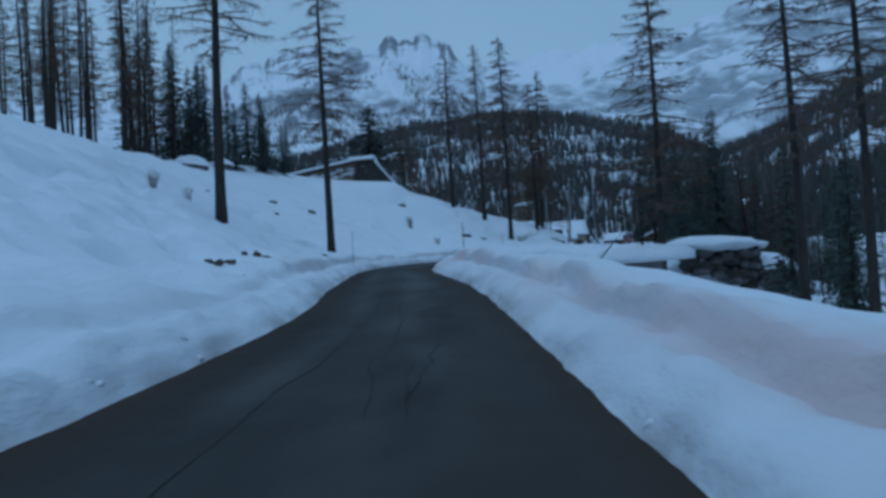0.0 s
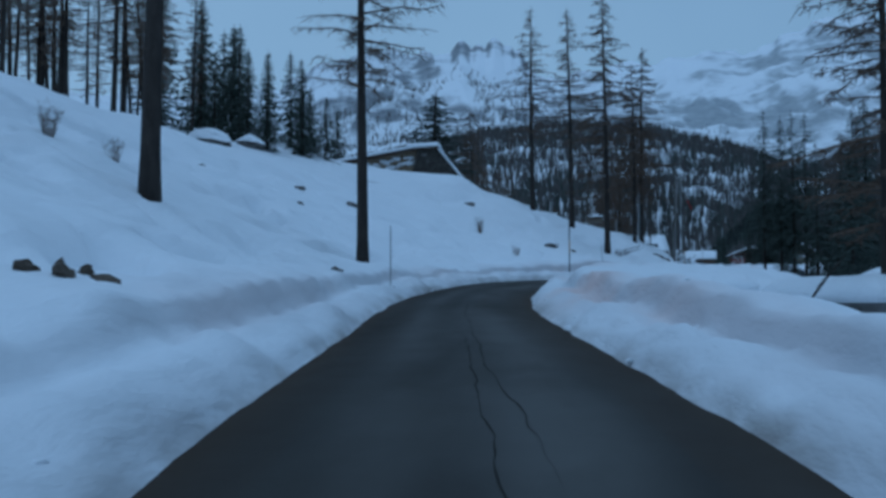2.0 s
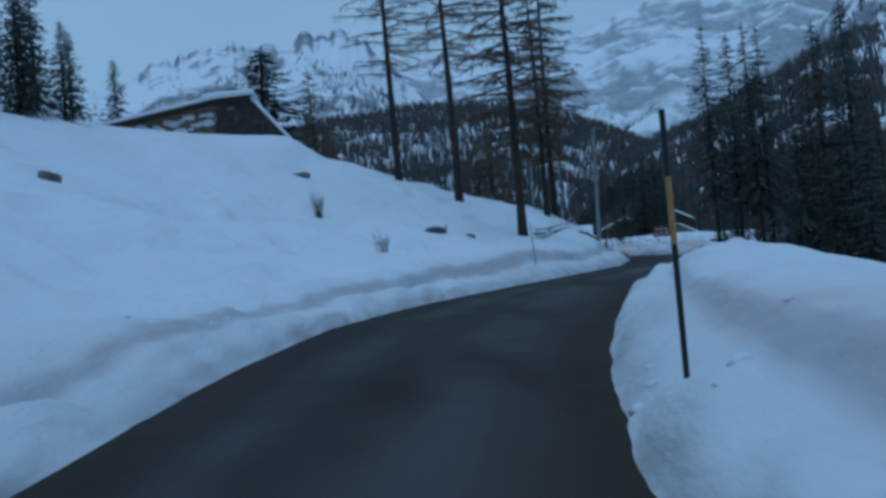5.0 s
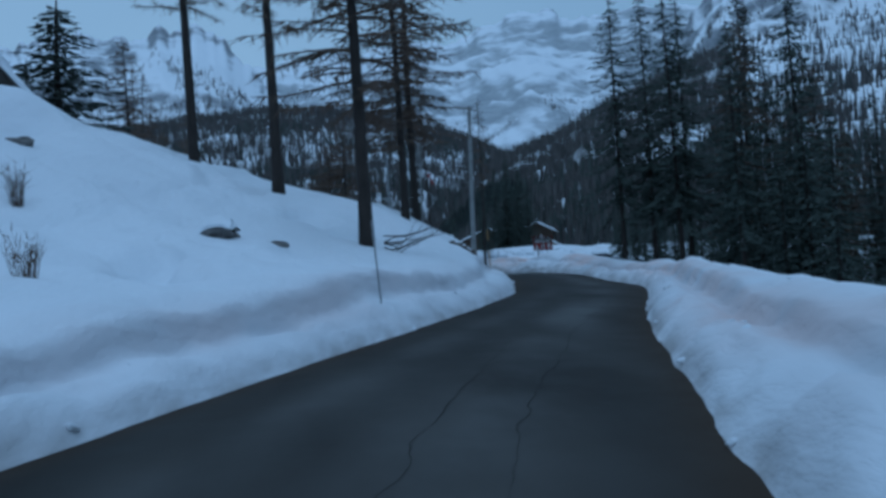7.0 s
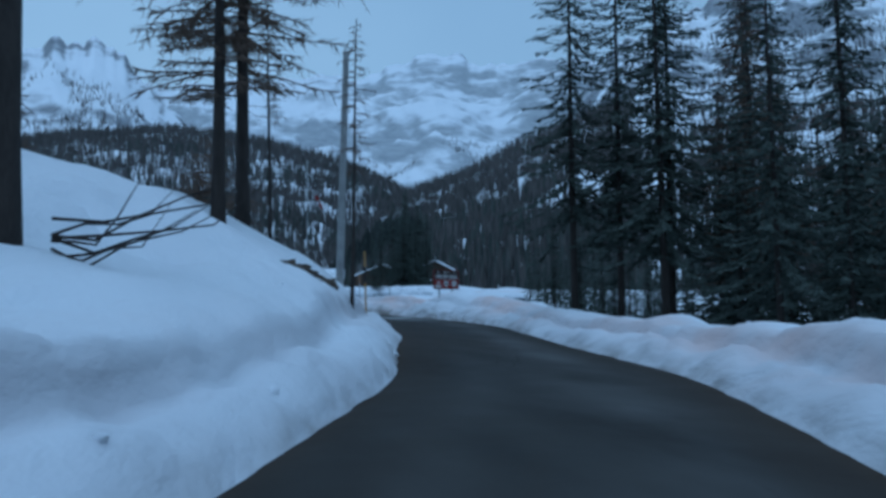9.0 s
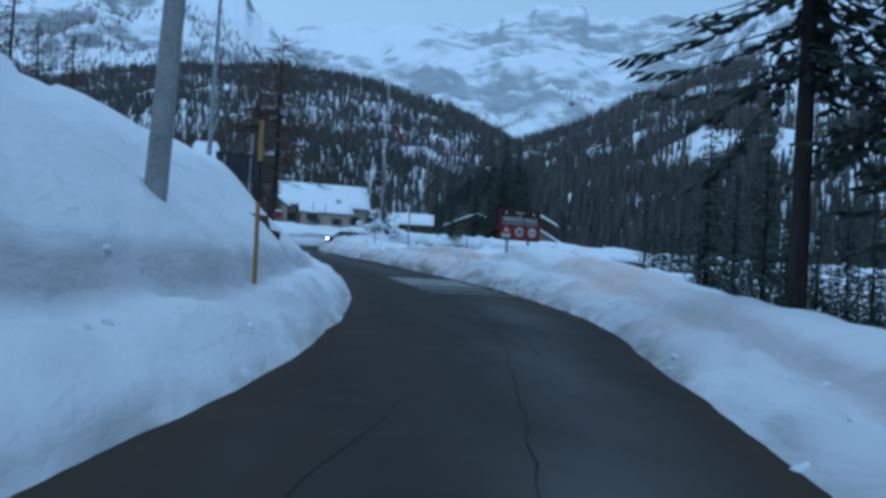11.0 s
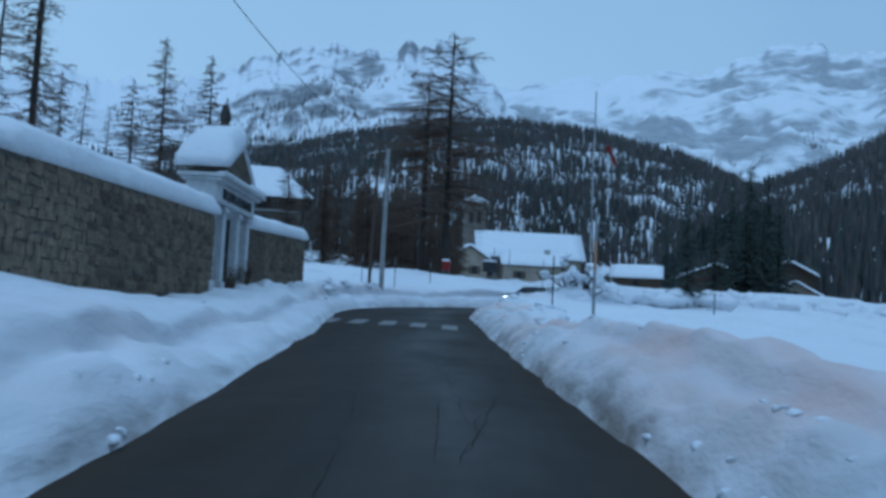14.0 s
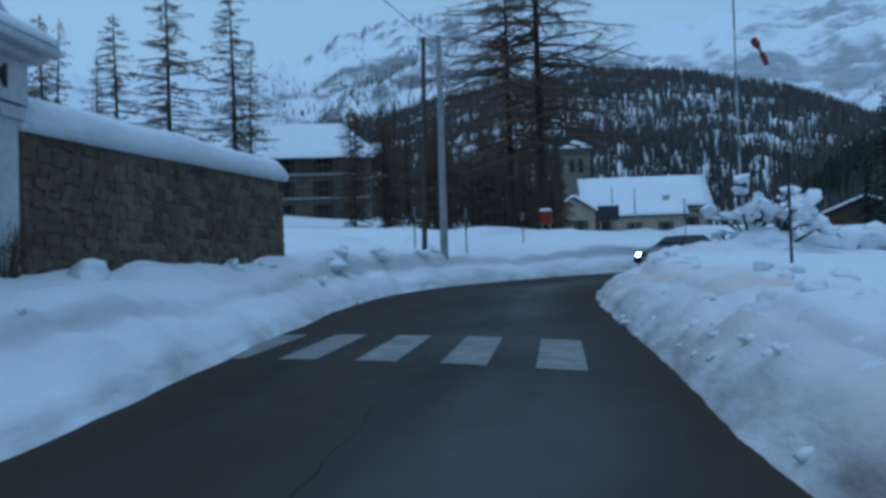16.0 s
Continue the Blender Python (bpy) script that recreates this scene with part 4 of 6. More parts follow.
# trees of the village
plant(BROAD[0], 10.93, 197.7, 0, 1.02, z=vgz(10.9, 197.7))
plant(BROAD[0], 8.8, 200, 60, 0.86, z=vgz(8.4, 200))
for k, (b, d, s) in enumerate(((-33, 60, 1.2), (-30.8, 58, 1.55), (-27.7, 75, 1.15), (-26.3, 78, 1.05), (-24.8, 72, 1.0), (-22.9, 80, 1.3), (-19.9, 84, 1.25), (-19.2, 88, 1.1), (-31.5, 46, 1.25), (-35, 52, 1.3), (-38, 50, 1.3), (-41, 46, 1.3), (-28.8, 82, 1.2))):
    x, y = 16.2 + math.sin(radians(b)) * d, 127.5 + math.cos(radians(b)) * d
    plant((THIN + TALL)[k % 7], x, y, 50 * k, s * (0.76 if b > -31 else 1.0), z=vgz(x, y) if y > 200 else gz(x, y))
for k, (x, y) in enumerate(((-2, 232), (2, 236), (-5, 226), (4, 228), (-8, 240), (0, 246), (6, 240), (-11, 232))):
    plant((TALL + THIN)[k % 7], x, y, 37 * k, 0.62, z=vgz(x, y), label="bare brown larch in front of the hotel")
for k, (x, y, s) in enumerate(((57.9, 287, 1.75), (55, 289, 1.55), (60.5, 286, 1.6), (52.5, 290, 1.2), (63.5, 290, 1.1), (59, 292, 1.6), (56.5, 284, 1.35), (61.8, 283, 1.3), (58.5, 281, 1.2), (54, 283, 0.9), (66, 318, 1.5), (72, 318, 1.2), (43, 285, 0.85))):
    plant((LOWFIR + FIR)[k % 3], x, y, 77 * k, s, z=vgz(x, y) - 0.4, label="tall dark fir of a clump behind the meadow")
q = np.random.default_rng(31)
for k in range(36):
    x, y = -2.5 + 0.40 * k + q.normal(0, 0.6), q.uniform(203, 228)
    plant(THICKET[k % 2], x, y, 37 * k, q.uniform(0.5, 0.74), z=vgz(x, y) - 0.2, label="bare brown larch of the thicket behind the bend")
plant(FIR[2], 27.3, 181.0, 0, 0.52, z=gz(27.3, 181.0) - 0.2, label="small dark fir behind the plough heaps")

for p in protos:
    for o in (*p.children_recursive, p):
        bpy.data.objects.remove(o)

# ---- road markings ----
def paint(name, corners, label, group):
    """A painted bar on the road, its corners in plan."""
    s = Shape()
    nu, nv = 8, 3
    a, b, c, d = [Vector((*p, 0)) for p in corners]
    for i in range(nv + 1):
        for j in range(nu + 1):
            p = a.lerp(b, j / nu).lerp(d.lerp(c, j / nu), i / nv)
            w = right_edge(p.y) - left_edge(p.y)
            u = (p.x - left_edge(p.y)) / w
            s.v.append(Vector((p.x, p.y, float(road_z(p.y)) + 0.05 * (1 - (2 * u - 1) ** 2) - 0.03 + 0.008)))
    for i in range(nv):
        for j in range(nu):
            k = i * (nu + 1) + j
            s.f.append((k, k + 1, k + nu + 2, k + nu + 1))
    ob = new(name, s.mesh(name, PAINT))
    return tagged(ob, label, "road marking", group)


for k in range(5):
    x0, y0 = 9.92 + 1.08 * k, 153.25 - 0.40 * k
    if k == 0:
        x0 += 0.0
    paint("zebra_stripe", ((x0, y0), (x0 + 0.54, y0 - 0.2), (x0 + 0.36, y0 + 2.8), (x0 - 0.18, y0 + 3.0)), "worn white stripe of a zebra crossing", "zebra crossing stripes")
for k, (yb, wd, rise) in enumerate(((118.72, 0.30, 0.66), (120.15, 0.56, 0.74), (121.57, 0.82, 0.90), (122.58, 1.42, 0.93), (124.18, 1.72, 0.80))):
    xa, xb = 15.49 - 0.05 * k, 17.86 - 0.07 * k
    paint("warning_bar", ((xa, yb), (xb, yb + rise), (xb - 0.03, yb + wd + rise), (xa - 0.03, yb + wd)), "worn white transverse warning bar", "transverse warning bars")

TAR = rough_mat("tar_seam", (0.022, 0.021, 0.019), (0.044, 0.042, 0.038), 8.0, 0.97, 0.2, 0.004)
TAR.node_tree.nodes["Principled BSDF"].inputs["Specular IOR Level"].default_value = 0.05


def seam(y0, y1, u0, u1, wide, seed):
    """A dark wandering crack sealed with tar, from y0 to y1 at the share u0 to u1 of the road's width."""
    s = Shape()
    ys = np.arange(y0, y1, 0.11)
    q = (ys - y0) / (y1 - y0)
    uu = u0 + (u1 - u0) * q + 0.022 * fbm(ys, ys * 0 + seed, 0.9, 5, seed) + 0.03 * fbm(ys, ys * 0 + seed, 6.0, 2, seed + 5)
    ww = wide * (0.35 + 0.65 * np.abs(fbm(ys, ys * 0, 0.8, 3, seed + 2)) * 2) * np.clip(np.minimum(q, 1 - q) * 8, 0.1, 1)
    for y, u, w in zip(ys, uu, ww):
        x = left_edge(y) + (right_edge(y) - left_edge(y)) * u
        z = float(road_z(y)) + 0.05 * (1 - (2 * u - 1) ** 2) - 0.03 + 0.005
        s.v += [Vector((x - w / 2, y, z)), Vector((x + w / 2, y, z))]
    s.f += [(2 * i, 2 * i + 1, 2 * i + 3, 2 * i + 2) for i in range(len(ys) - 1)]
    link("tar_seam", s.mesh("tar_seam", TAR), road)


for k, a in enumerate(((2, 22, 0.38, 0.42, 0.10), (5, 14, 0.62, 0.58, 0.09), (10, 34, 0.55, 0.50, 0.12), (24, 46, 0.60, 0.52, 0.12), (36, 52, 0.40, 0.46, 0.08), (58, 76, 0.62, 0.55, 0.09), (66, 84, 0.72, 0.80, 0.10),
                       (90, 108, 0.40, 0.52, 0.10), (94, 118, 0.62, 0.50, 0.12), (96, 104, 0.22, 0.34, 0.08), (104, 126, 0.66, 0.60, 0.09), (112, 124, 0.45, 0.48, 0.08), (118, 136, 0.36, 0.42, 0.07), (128, 148, 0.62, 0.70, 0.10), (131, 141, 0.70, 0.60, 0.08), (140, 160, 0.45, 0.52, 0.06))):
    if k % 3 == 1:
        for e in (0.02, -0.03, 0.05):
            seam(a[0] + 1.5 + 20 * abs(e), a[0] + 4 + 60 * abs(e), a[2] + e, a[3] + 2.2 * e, a[4] * 0.14, 7 * k + int(200 * e))
    else:
        seam(*a[:4], a[4] * 0.14, 11 * k)

# ---- snow stakes and poles ----
PALEORANGE = rough_mat("faded_orange_plastic", (0.36, 0.20, 0.11), (0.5, 0.32, 0.2), 5.0, 0.6, 0.1, 0.003)
def stake(x, y, h, r, label, group="snow stakes", colours=(YELLOW, BLACK), lean=(0, 0)):
    ob = thing("snow_stake", pose(x, y, gz(x, y), lean[0], lean[1], 0), label, "stake", group)
    seg = 4
    for i in range(seg):
        s = Shape()
        s.tube([(0, 0, -0.3 if i == 0 else h * i / seg), (0, 0, h * (i + 1) / seg)], [r, r], 8)
        part("band", s, colours[i % 2] if i else colours[1], ob)
    return ob


stake(0.32, 51.9, 1.9, 0.022, "thin dark snow stake in the road bank")
stake(2.63, 79.2, 1.6, 0.018, "thin grey snow stake in the road bank", colours=(STEEL, STEEL), lean=(0, -3))
stake(-4.8, 45.0, 1.7, 0.018, "thin pale snow stake in the road bank", colours=(STEEL, STEEL))
PALEPINK = rough_mat("faded_red_plastic", (0.42, 0.27, 0.26), (0.58, 0.42, 0.41), 5.0, 0.6, 0.1, 0.003)
stake(9.6, 52.0, 1.0, 0.022, "faded pinkish snow stake in the road bank", colours=(PALEPINK, WHITE))
stake(11.49, 108.47, 2.1, 0.03, "yellow and black banded snow stake on the plough bank", colours=(BLACK, YELLOW), lean=(0, -1))
stake(18.23, 143.4, 2.65, 0.035, "faded orange and grey snow stake in the plough bank", colours=(PALEORANGE, STEEL))
stake(27.2, 172.5, 1.1, 0.05, "short grey post in the snow", colours=(STEEL, STEEL))
stake(18.0, 158.5, 2.0, 0.025, "thin dark snow stake by the village road", colours=(BLACK, BLACK))
for k, (x, y, h) in enumerate(((7.6, 176.5, 1.6), (9.5, 177, 1.7), (15.0, 195, 2.6), (16.2, 193, 2.4), (18.8, 193, 2.4), (11.0, 184, 1.5))):
    stake(x, y, h, 0.03, "thin dark snow stake by the village road", colours=(BLACK, STEEL))


def pole(x, y, h, r0, r1, material, label, lean=(0, 0), z=None):
    ob = thing("utility_pole", pose(x, y, gz(x, y) if z is None else z, lean[0], lean[1], 0), label, "pole", "utility poles")
    s = Shape()
    s.tube([(0, 0, -0.8), (0, 0, h * 0.5), (0, 0, h)], [r0, (r0 + r1) / 2, r1], 14)
    part("shaft", s, material, ob)
    boxpart("cap", (-r1 * 1.2, -r1 * 1.2, h), (r1 * 1.2, r1 * 1.2, h + 0.06), material, ob, "", 0.01)
    s = Shape()
    s.tube([(0, -0.09, h * 0.93), (0, r1 + 0.12, h * 0.93)], [0.02, 0.02], 6)
    part("bracket", s, STEEL, ob)
    return ob


pole(10.38, 107.1, 7.3, 0.135, 0.09, CONCRETE, "thick grey concrete pole on the snow bank", (0, 2.0))
LAMP2 = (9.05, 130.6)
pole(*LAMP2, 8.5, 0.10, 0.06, STEEL, "grey steel pole before the cemetery wall", (0, 0.5))
pole(8.95, 175.3, 8.0, 0.15, 0.10, CONCRETE, "grey concrete pole at the bend")
pole(8.3, 174.9, 7.7, 0.10, 0.07, WOOD, "weathered wooden pole at the bend", (0, 1.2))
cable = Shape()
p0, p1 = Vector((LAMP2[0], LAMP2[1], gz(*LAMP2) + 8.2)), Vector((8.95, 175.3, gz(8.95, 175.3) + 7.8))
cable.tube([p0.lerp(p1, i / 16) - Vector((0, 0, 1.2 * 4 * (i / 16) * (1 - i / 16))) for i in range(17)], [0.013] * 17, 5)
tagged(new("overhead_cable", cable.mesh("overhead_cable", BLACK)), "thin dark cable strung between two poles", "cable")

# ---- rocks, boulders and brush in the snow ----
def rock_mesh(seed, size, flat=0.7):
    r = np.random.default_rng(seed)
    bm = bmesh.new()
    bmesh.ops.create_icosphere(bm, subdivisions=3, radius=1.0)
    off = Vector(r.uniform(0, 50, 3))
    for v in bm.verts:
        k = 1 + 0.45 * noise.noise(v.co * 1.1 + off) + 0.18 * noise.noise(v.co * 3 + off)
        v.co = Vector((v.co.x * size[0], v.co.y * size[1], v.co.z * size[2] * flat)) * k
    return bm


def rock(x, y, size, seed, label="grey rock showing through the snow", sink=0.5, snow=0.0, z=None):
    z0 = (gz(x, y) if z is None else z)
    ob = thing("rock", pose(x, y, z0 - size[2] * sink * 0.3, 0, 0, seed * 47), label, "rock", "rocks in the snow")
    part("stone", rock_mesh(seed, size), ROCK, ob)
    if snow:
        bm = rock_mesh(seed, (size[0] * 1.03, size[1] * 1.03, size[2]))
        for v in bm.verts:
            v.co.z = max(v.co.z, 0.15 * size[2]) + snow * max(0.0, 1 - (v.co.x / size[0] / 1.3) ** 2 - (v.co.y / size[1] / 1.3) ** 2)
        part("snow_cap", bm, SNOW, ob, "thick cap of snow")
    return ob


for k, (x, y, sx, sz) in enumerate(((-14.9, 70.3, 0.4, 0.3), (-12.7, 74, 0.5, 0.4), (-7.5, 93.9, 0.5, 0.35), (-5.5, 41.4, 0.15, 0.18), (-13.6, 66, 0.25, 0.25), (-17, 61, 0.3, 0.25))):
    rock(x, y, (sx, sx * 0.7, sz), 300 + k, "dark rock showing through the snow slope", 0.6)
rock(-0.8, 87.6, (1.15, 0.5, 0.42), 320, "brown rock under a hood of snow", 0.4, 0.35)
rock(0.7, 88.6, (0.35, 0.25, 0.25), 321)
rock(-26, 84, (1.6, 1.0, 1.2), 322, "large grey boulder on the ridge with snow on top", 0.4, 0.5)
rock(-24, 88, (1.2, 0.9, 0.7), 323, "grey boulder on the ridge with snow on top", 0.4, 0.5)
# brown timber retaining wall breaking out of the bank
ret = thing("retaining_wall", pose(11.5, 113.45, 5.2, 0, 0, 12), "dark rusty retaining wall breaking out of the snow bank", "retaining wall")
slab = [(-0.55, 0.36), (0.02, 0.31), (0.08, 0.06), (0.27, 0.03), (0.23, -0.36), (0.06, -0.24), (-0.40, 0.10)]
s = Shape()
s.v += [Vector((x, -0.14 + 0.06 * (k % 2), z)) for k, (x, z) in enumerate(slab)] + [Vector((x, 0.5, z)) for x, z in slab]
s.f += [tuple(range(7)), tuple(range(13, 6, -1))] + [(k, (k + 1) % 7, 7 + (k + 1) % 7, 7 + k) for k in range(7)]
bm = bmesh.new()
vs = [bm.verts.new(v) for v in s.v]
for fc in s.f:
    bm.faces.new([vs[i] for i in fc])
bmesh.ops.recalc_face_normals(bm, faces=bm.faces[:])
part("slab", bm, WOOD, ret, "", 0.02)
boxpart("post", (-0.03, -0.2, -0.9), (0.05, -0.12, 0.1), WOOD, ret, "", 0.01)


def crag(x, y, size, seed, z):
    """An angular piece of broken rock."""
    q = np.random.default_rng(seed)
    bm = bmesh.new()
    bmesh.ops.create_icosphere(bm, subdivisions=2, radius=1.0)
    off = Vector(q.uniform(0, 40, 3))
    for v in bm.verts:
        k = 1 + 0.9 * noise.noise(v.co * 1.6 + off)
        v.co = Vector((v.co.x * size, v.co.y * size * 0.6, v.co.z * size * 0.55)) * k
    ob = thing("rock", pose(x, y, z, q.uniform(-20, 20), q.uniform(-20, 20), q.uniform(0, 360)), "broken brown rock showing in the road bank", "rock", "rocks in the snow")
    part("stone", bm, EARTHROCK, ob)


for k in range(13):
    f = k / 12
    x, y = 7.9 + 1.3 * f + rr.normal(0, 0.12), 100.0 + 1.9 * f + rr.normal(0, 0.12)
    crag(x, y, rr.uniform(0.18, 0.34), 330 + k, gz(x, y) + rr.uniform(-0.2, -0.06))

# broken rock showing in the hollows of the uphill slope
for k, (x, y, size) in enumerate(((-4.75, 23.3, 0.22), (-4.55, 23.7, 0.16), (-4.95, 23.1, 0.13), (-5.0, 27.9, 0.2), (-5.3, 27.7, 0.13), (-4.8, 28.4, 0.15), (-5.1, 28.5, 0.11))):
    crag(x, y, size, 360 + k, gz(x, y) + 0.02)

# rock pile with deep snow below the road: a broken front of boulders under a thick flat cap of snow
for k in range(78):
    x = rr.uniform(13.3, 20.6)
    z0, z1 = np.interp(x, [13.3, 20.6], [1.2, -1.7]), np.interp(x, [13.3, 17.5, 20.6], [2.2, 2.6, 0.2])
    zz, s = rr.uniform(z0, z1), rr.uniform(0.28, 0.62)
    y = 59.0 + (zz - 1) * 0.25 + rr.normal(0, 0.2)
    ob = rock(x, y, (s, s * rr.uniform(0.7, 1), s * 0.8), 400 + k, "boulder of a rock pile half buried in snow", 0.2, 0.32 if k % 3 else 0.0, z=zz)
    ob["group"] = "boulders of the rock pile"
    ob.children[0].data.materials[0] = DARKSTONE
core = thing("snow_mound", pose(16.9, 62.0, -0.4), "mound of snow over the rock pile", "snow mound")
part("mound", rock_mesh(460, (4.4, 2.5, 3.6)), SNOW, core).data.shade_smooth()
part("snow_cap", rock_mesh(461, (3.3, 2.0, 0.8)), SNOW, core, "thick flat cap of snow", m=pose(-1.6, -2.0, 2.75)).data.shade_smooth()


def brush(x, y, h, count, seed, label, spread=0.5, material=TWIG, z=None, r=0.012):
    q = np.random.default_rng(seed)
    ob = thing("brush", pose(x, y, gz(x, y) if z is None else z), label, "bush", "bare brush")
    for i in range(3):
        s = Shape()
        for k in range(count // 3):
            a, l = q.uniform(0, 6.28), h * q.uniform(0.5, 1.1)
            p = Vector((math.cos(a), math.sin(a), 0)) * q.uniform(0, 0.15)
            t = p + Vector((math.cos(a) * spread * l * q.uniform(0.2, 1), math.sin(a) * spread * l * q.uniform(0.2, 1), l))
            s.spike(p - Vector((0, 0, 0.15)), t, r)
            for j in range(3):
                b = p.lerp(t, q.uniform(0.3, 0.9))
                s.spike(b, b + Vector((q.normal(0, 0.16), q.normal(0, 0.16), q.uniform(0.05, 0.3))) * h, r * 0.7)
        part("stem", s, material, ob)
    return ob


brush(-6.0, 87.7, 1.2, 36, 1, "small bare shrub sticking out of the snow", 0.35)
brush(-2.7, 75.3, 0.7, 24, 2, "small bare shrub sticking out of the snow")
brush(-13.3, 41.5, 0.9, 30, 3, "small bare shrub on the snow slope")
brush(-12.2, 43.0, 0.6, 20, 4, "small bare shrub on the snow slope")
brush(7.75, 150.1, 0.95, 90, 5, "dark bush beside the cemetery gate", 0.5)
brush(7.55, 152.5, 0.7, 60, 6, "low dark bush beside the cemetery gate", 0.6)
def planter(x, y, r, label):
    """A dark stone trough with a heap of snow on it."""
    ob = thing("planter", pose(x, y, gz(x, y) - 0.40), label, "planter", "planters by the gate")
    s = Shape()
    s.tube([(0, 0, -0.2), (0, 0, 0.05), (0, 0, 0.32), (0, 0, 0.36)], [r * 0.7, r * 0.8, r, r * 0.96], 14)
    part("trough", s, DARKSTONE, ob)
    part("snow_cap", rock_mesh(int(x * 10), (r * 0.95, r * 0.9, 0.34)), SNOW, ob, "heap of snow", m=pose(0, 0, 0.42)).data.shade_smooth()
    return ob


planter(7.95, 153.7, 0.32, "dark stone planter heaped with snow beside the gate")
# fallen branches at the foot of a larch
fallen = thing("fallen_branches", pose(4.0, 90.2, gz(4.0, 90.2)), "fallen larch branches arching out of the snow", "branches")
for k in range(9):
    s = Shape()
    a, l = rr.uniform(-0.9, 0.7), rr.uniform(1.2, 2.8)
    pts = [Vector((math.cos(a) * l * q, math.sin(a) * l * q * 0.5, -0.1 + 0.28 * k / 5 - 0.4 * q + 1.0 * q * q)) for q in (0, 0.25, 0.5, 0.75, 1)]
    pts = [p + Vector((0, 0, rr.uniform(-0.12, 0.12))) for p in pts]
    s.tube(pts, [0.022, 0.018, 0.015, 0.011, 0.006], 5)
    part("branch", s, BARK, fallen)
dead = Shape()
dead.tube([(6.6, 46.5, gz(6.6, 46.5) - 0.2), (7.6, 47.5, gz(6.6, 46.5) + 0.9), (8.6, 48.4, gz(6.6, 46.5) + 1.9)], [0.05, 0.04, 0.015], 6)
for k in range(8):
    p = Vector((6.9 + 0.2 * k, 46.8 + 0.2 * k, gz(6.6, 46.5) + 0.2 + 0.21 * k))
    dead.spike(p, p + Vector((rr.normal(0, 0.3), rr.normal(0, 0.2), rr.uniform(-0.5, 0.2))), 0.012)
tagged(new("dead_branch", dead.mesh("dead_branch", BARK)), "dead branch leaning out of the snow", "branch")

# ---- stone hut on the hillside ----
def soft_slab(pts_lo, thick, name, parent, label="", seg=10, seed=1):
    """A rounded blanket of snow over a four-cornered area; corners in order, each (x, y, z)."""
    a, b, c, d = [Vector(p) for p in pts_lo]
    bm = bmesh.new()
    n = seg
    top, low = [], []
    for i in range(n + 1):
        for j in range(n + 1):
            u, v = j / n, i / n
            p = a.lerp(b, u).lerp(d.lerp(c, u), v)
            e = min(u, 1 - u, v, 1 - v) * 2
            h = thick * (0.45 + 0.55 * (1 - (1 - min(1, e * 2.6)) ** 2.2)) + 0.10 * thick * noise.noise(p * 0.9 + Vector((seed, 0, 0)))
            out = (p - (a + b + c + d) / 4)
            out.z = 0
            top.append(bm.verts.new(p + Vector((0, 0, max(h, 0.03)))))
            low.append(bm.verts.new(p))
    w = n + 1
    for i in range(n):
        for j in range(n):
            k = i * w + j
            bm.faces.new((top[k], top[k + 1], top[k + w + 1], top[k + w]))
            bm.faces.new((low[k + w], low[k + w + 1], low[k + 1], low[k]))
    rim = [j for j in range(w)] + [i * w + n for i in range(1, w)] + [n * w + j for j in range(n - 1, -1, -1)] + [i * w for i in range(n - 1, 0, -1)]
    for p, q in zip(rim, rim[1:] + rim[:1]):
        bm.faces.new((low[p], low[q], top[q], top[p]))
    bmesh.ops.recalc_face_normals(bm, faces=bm.faces[:])
    ob = part(name, bm, SNOW, parent, label)
    ob.data.shade_smooth()
    return ob


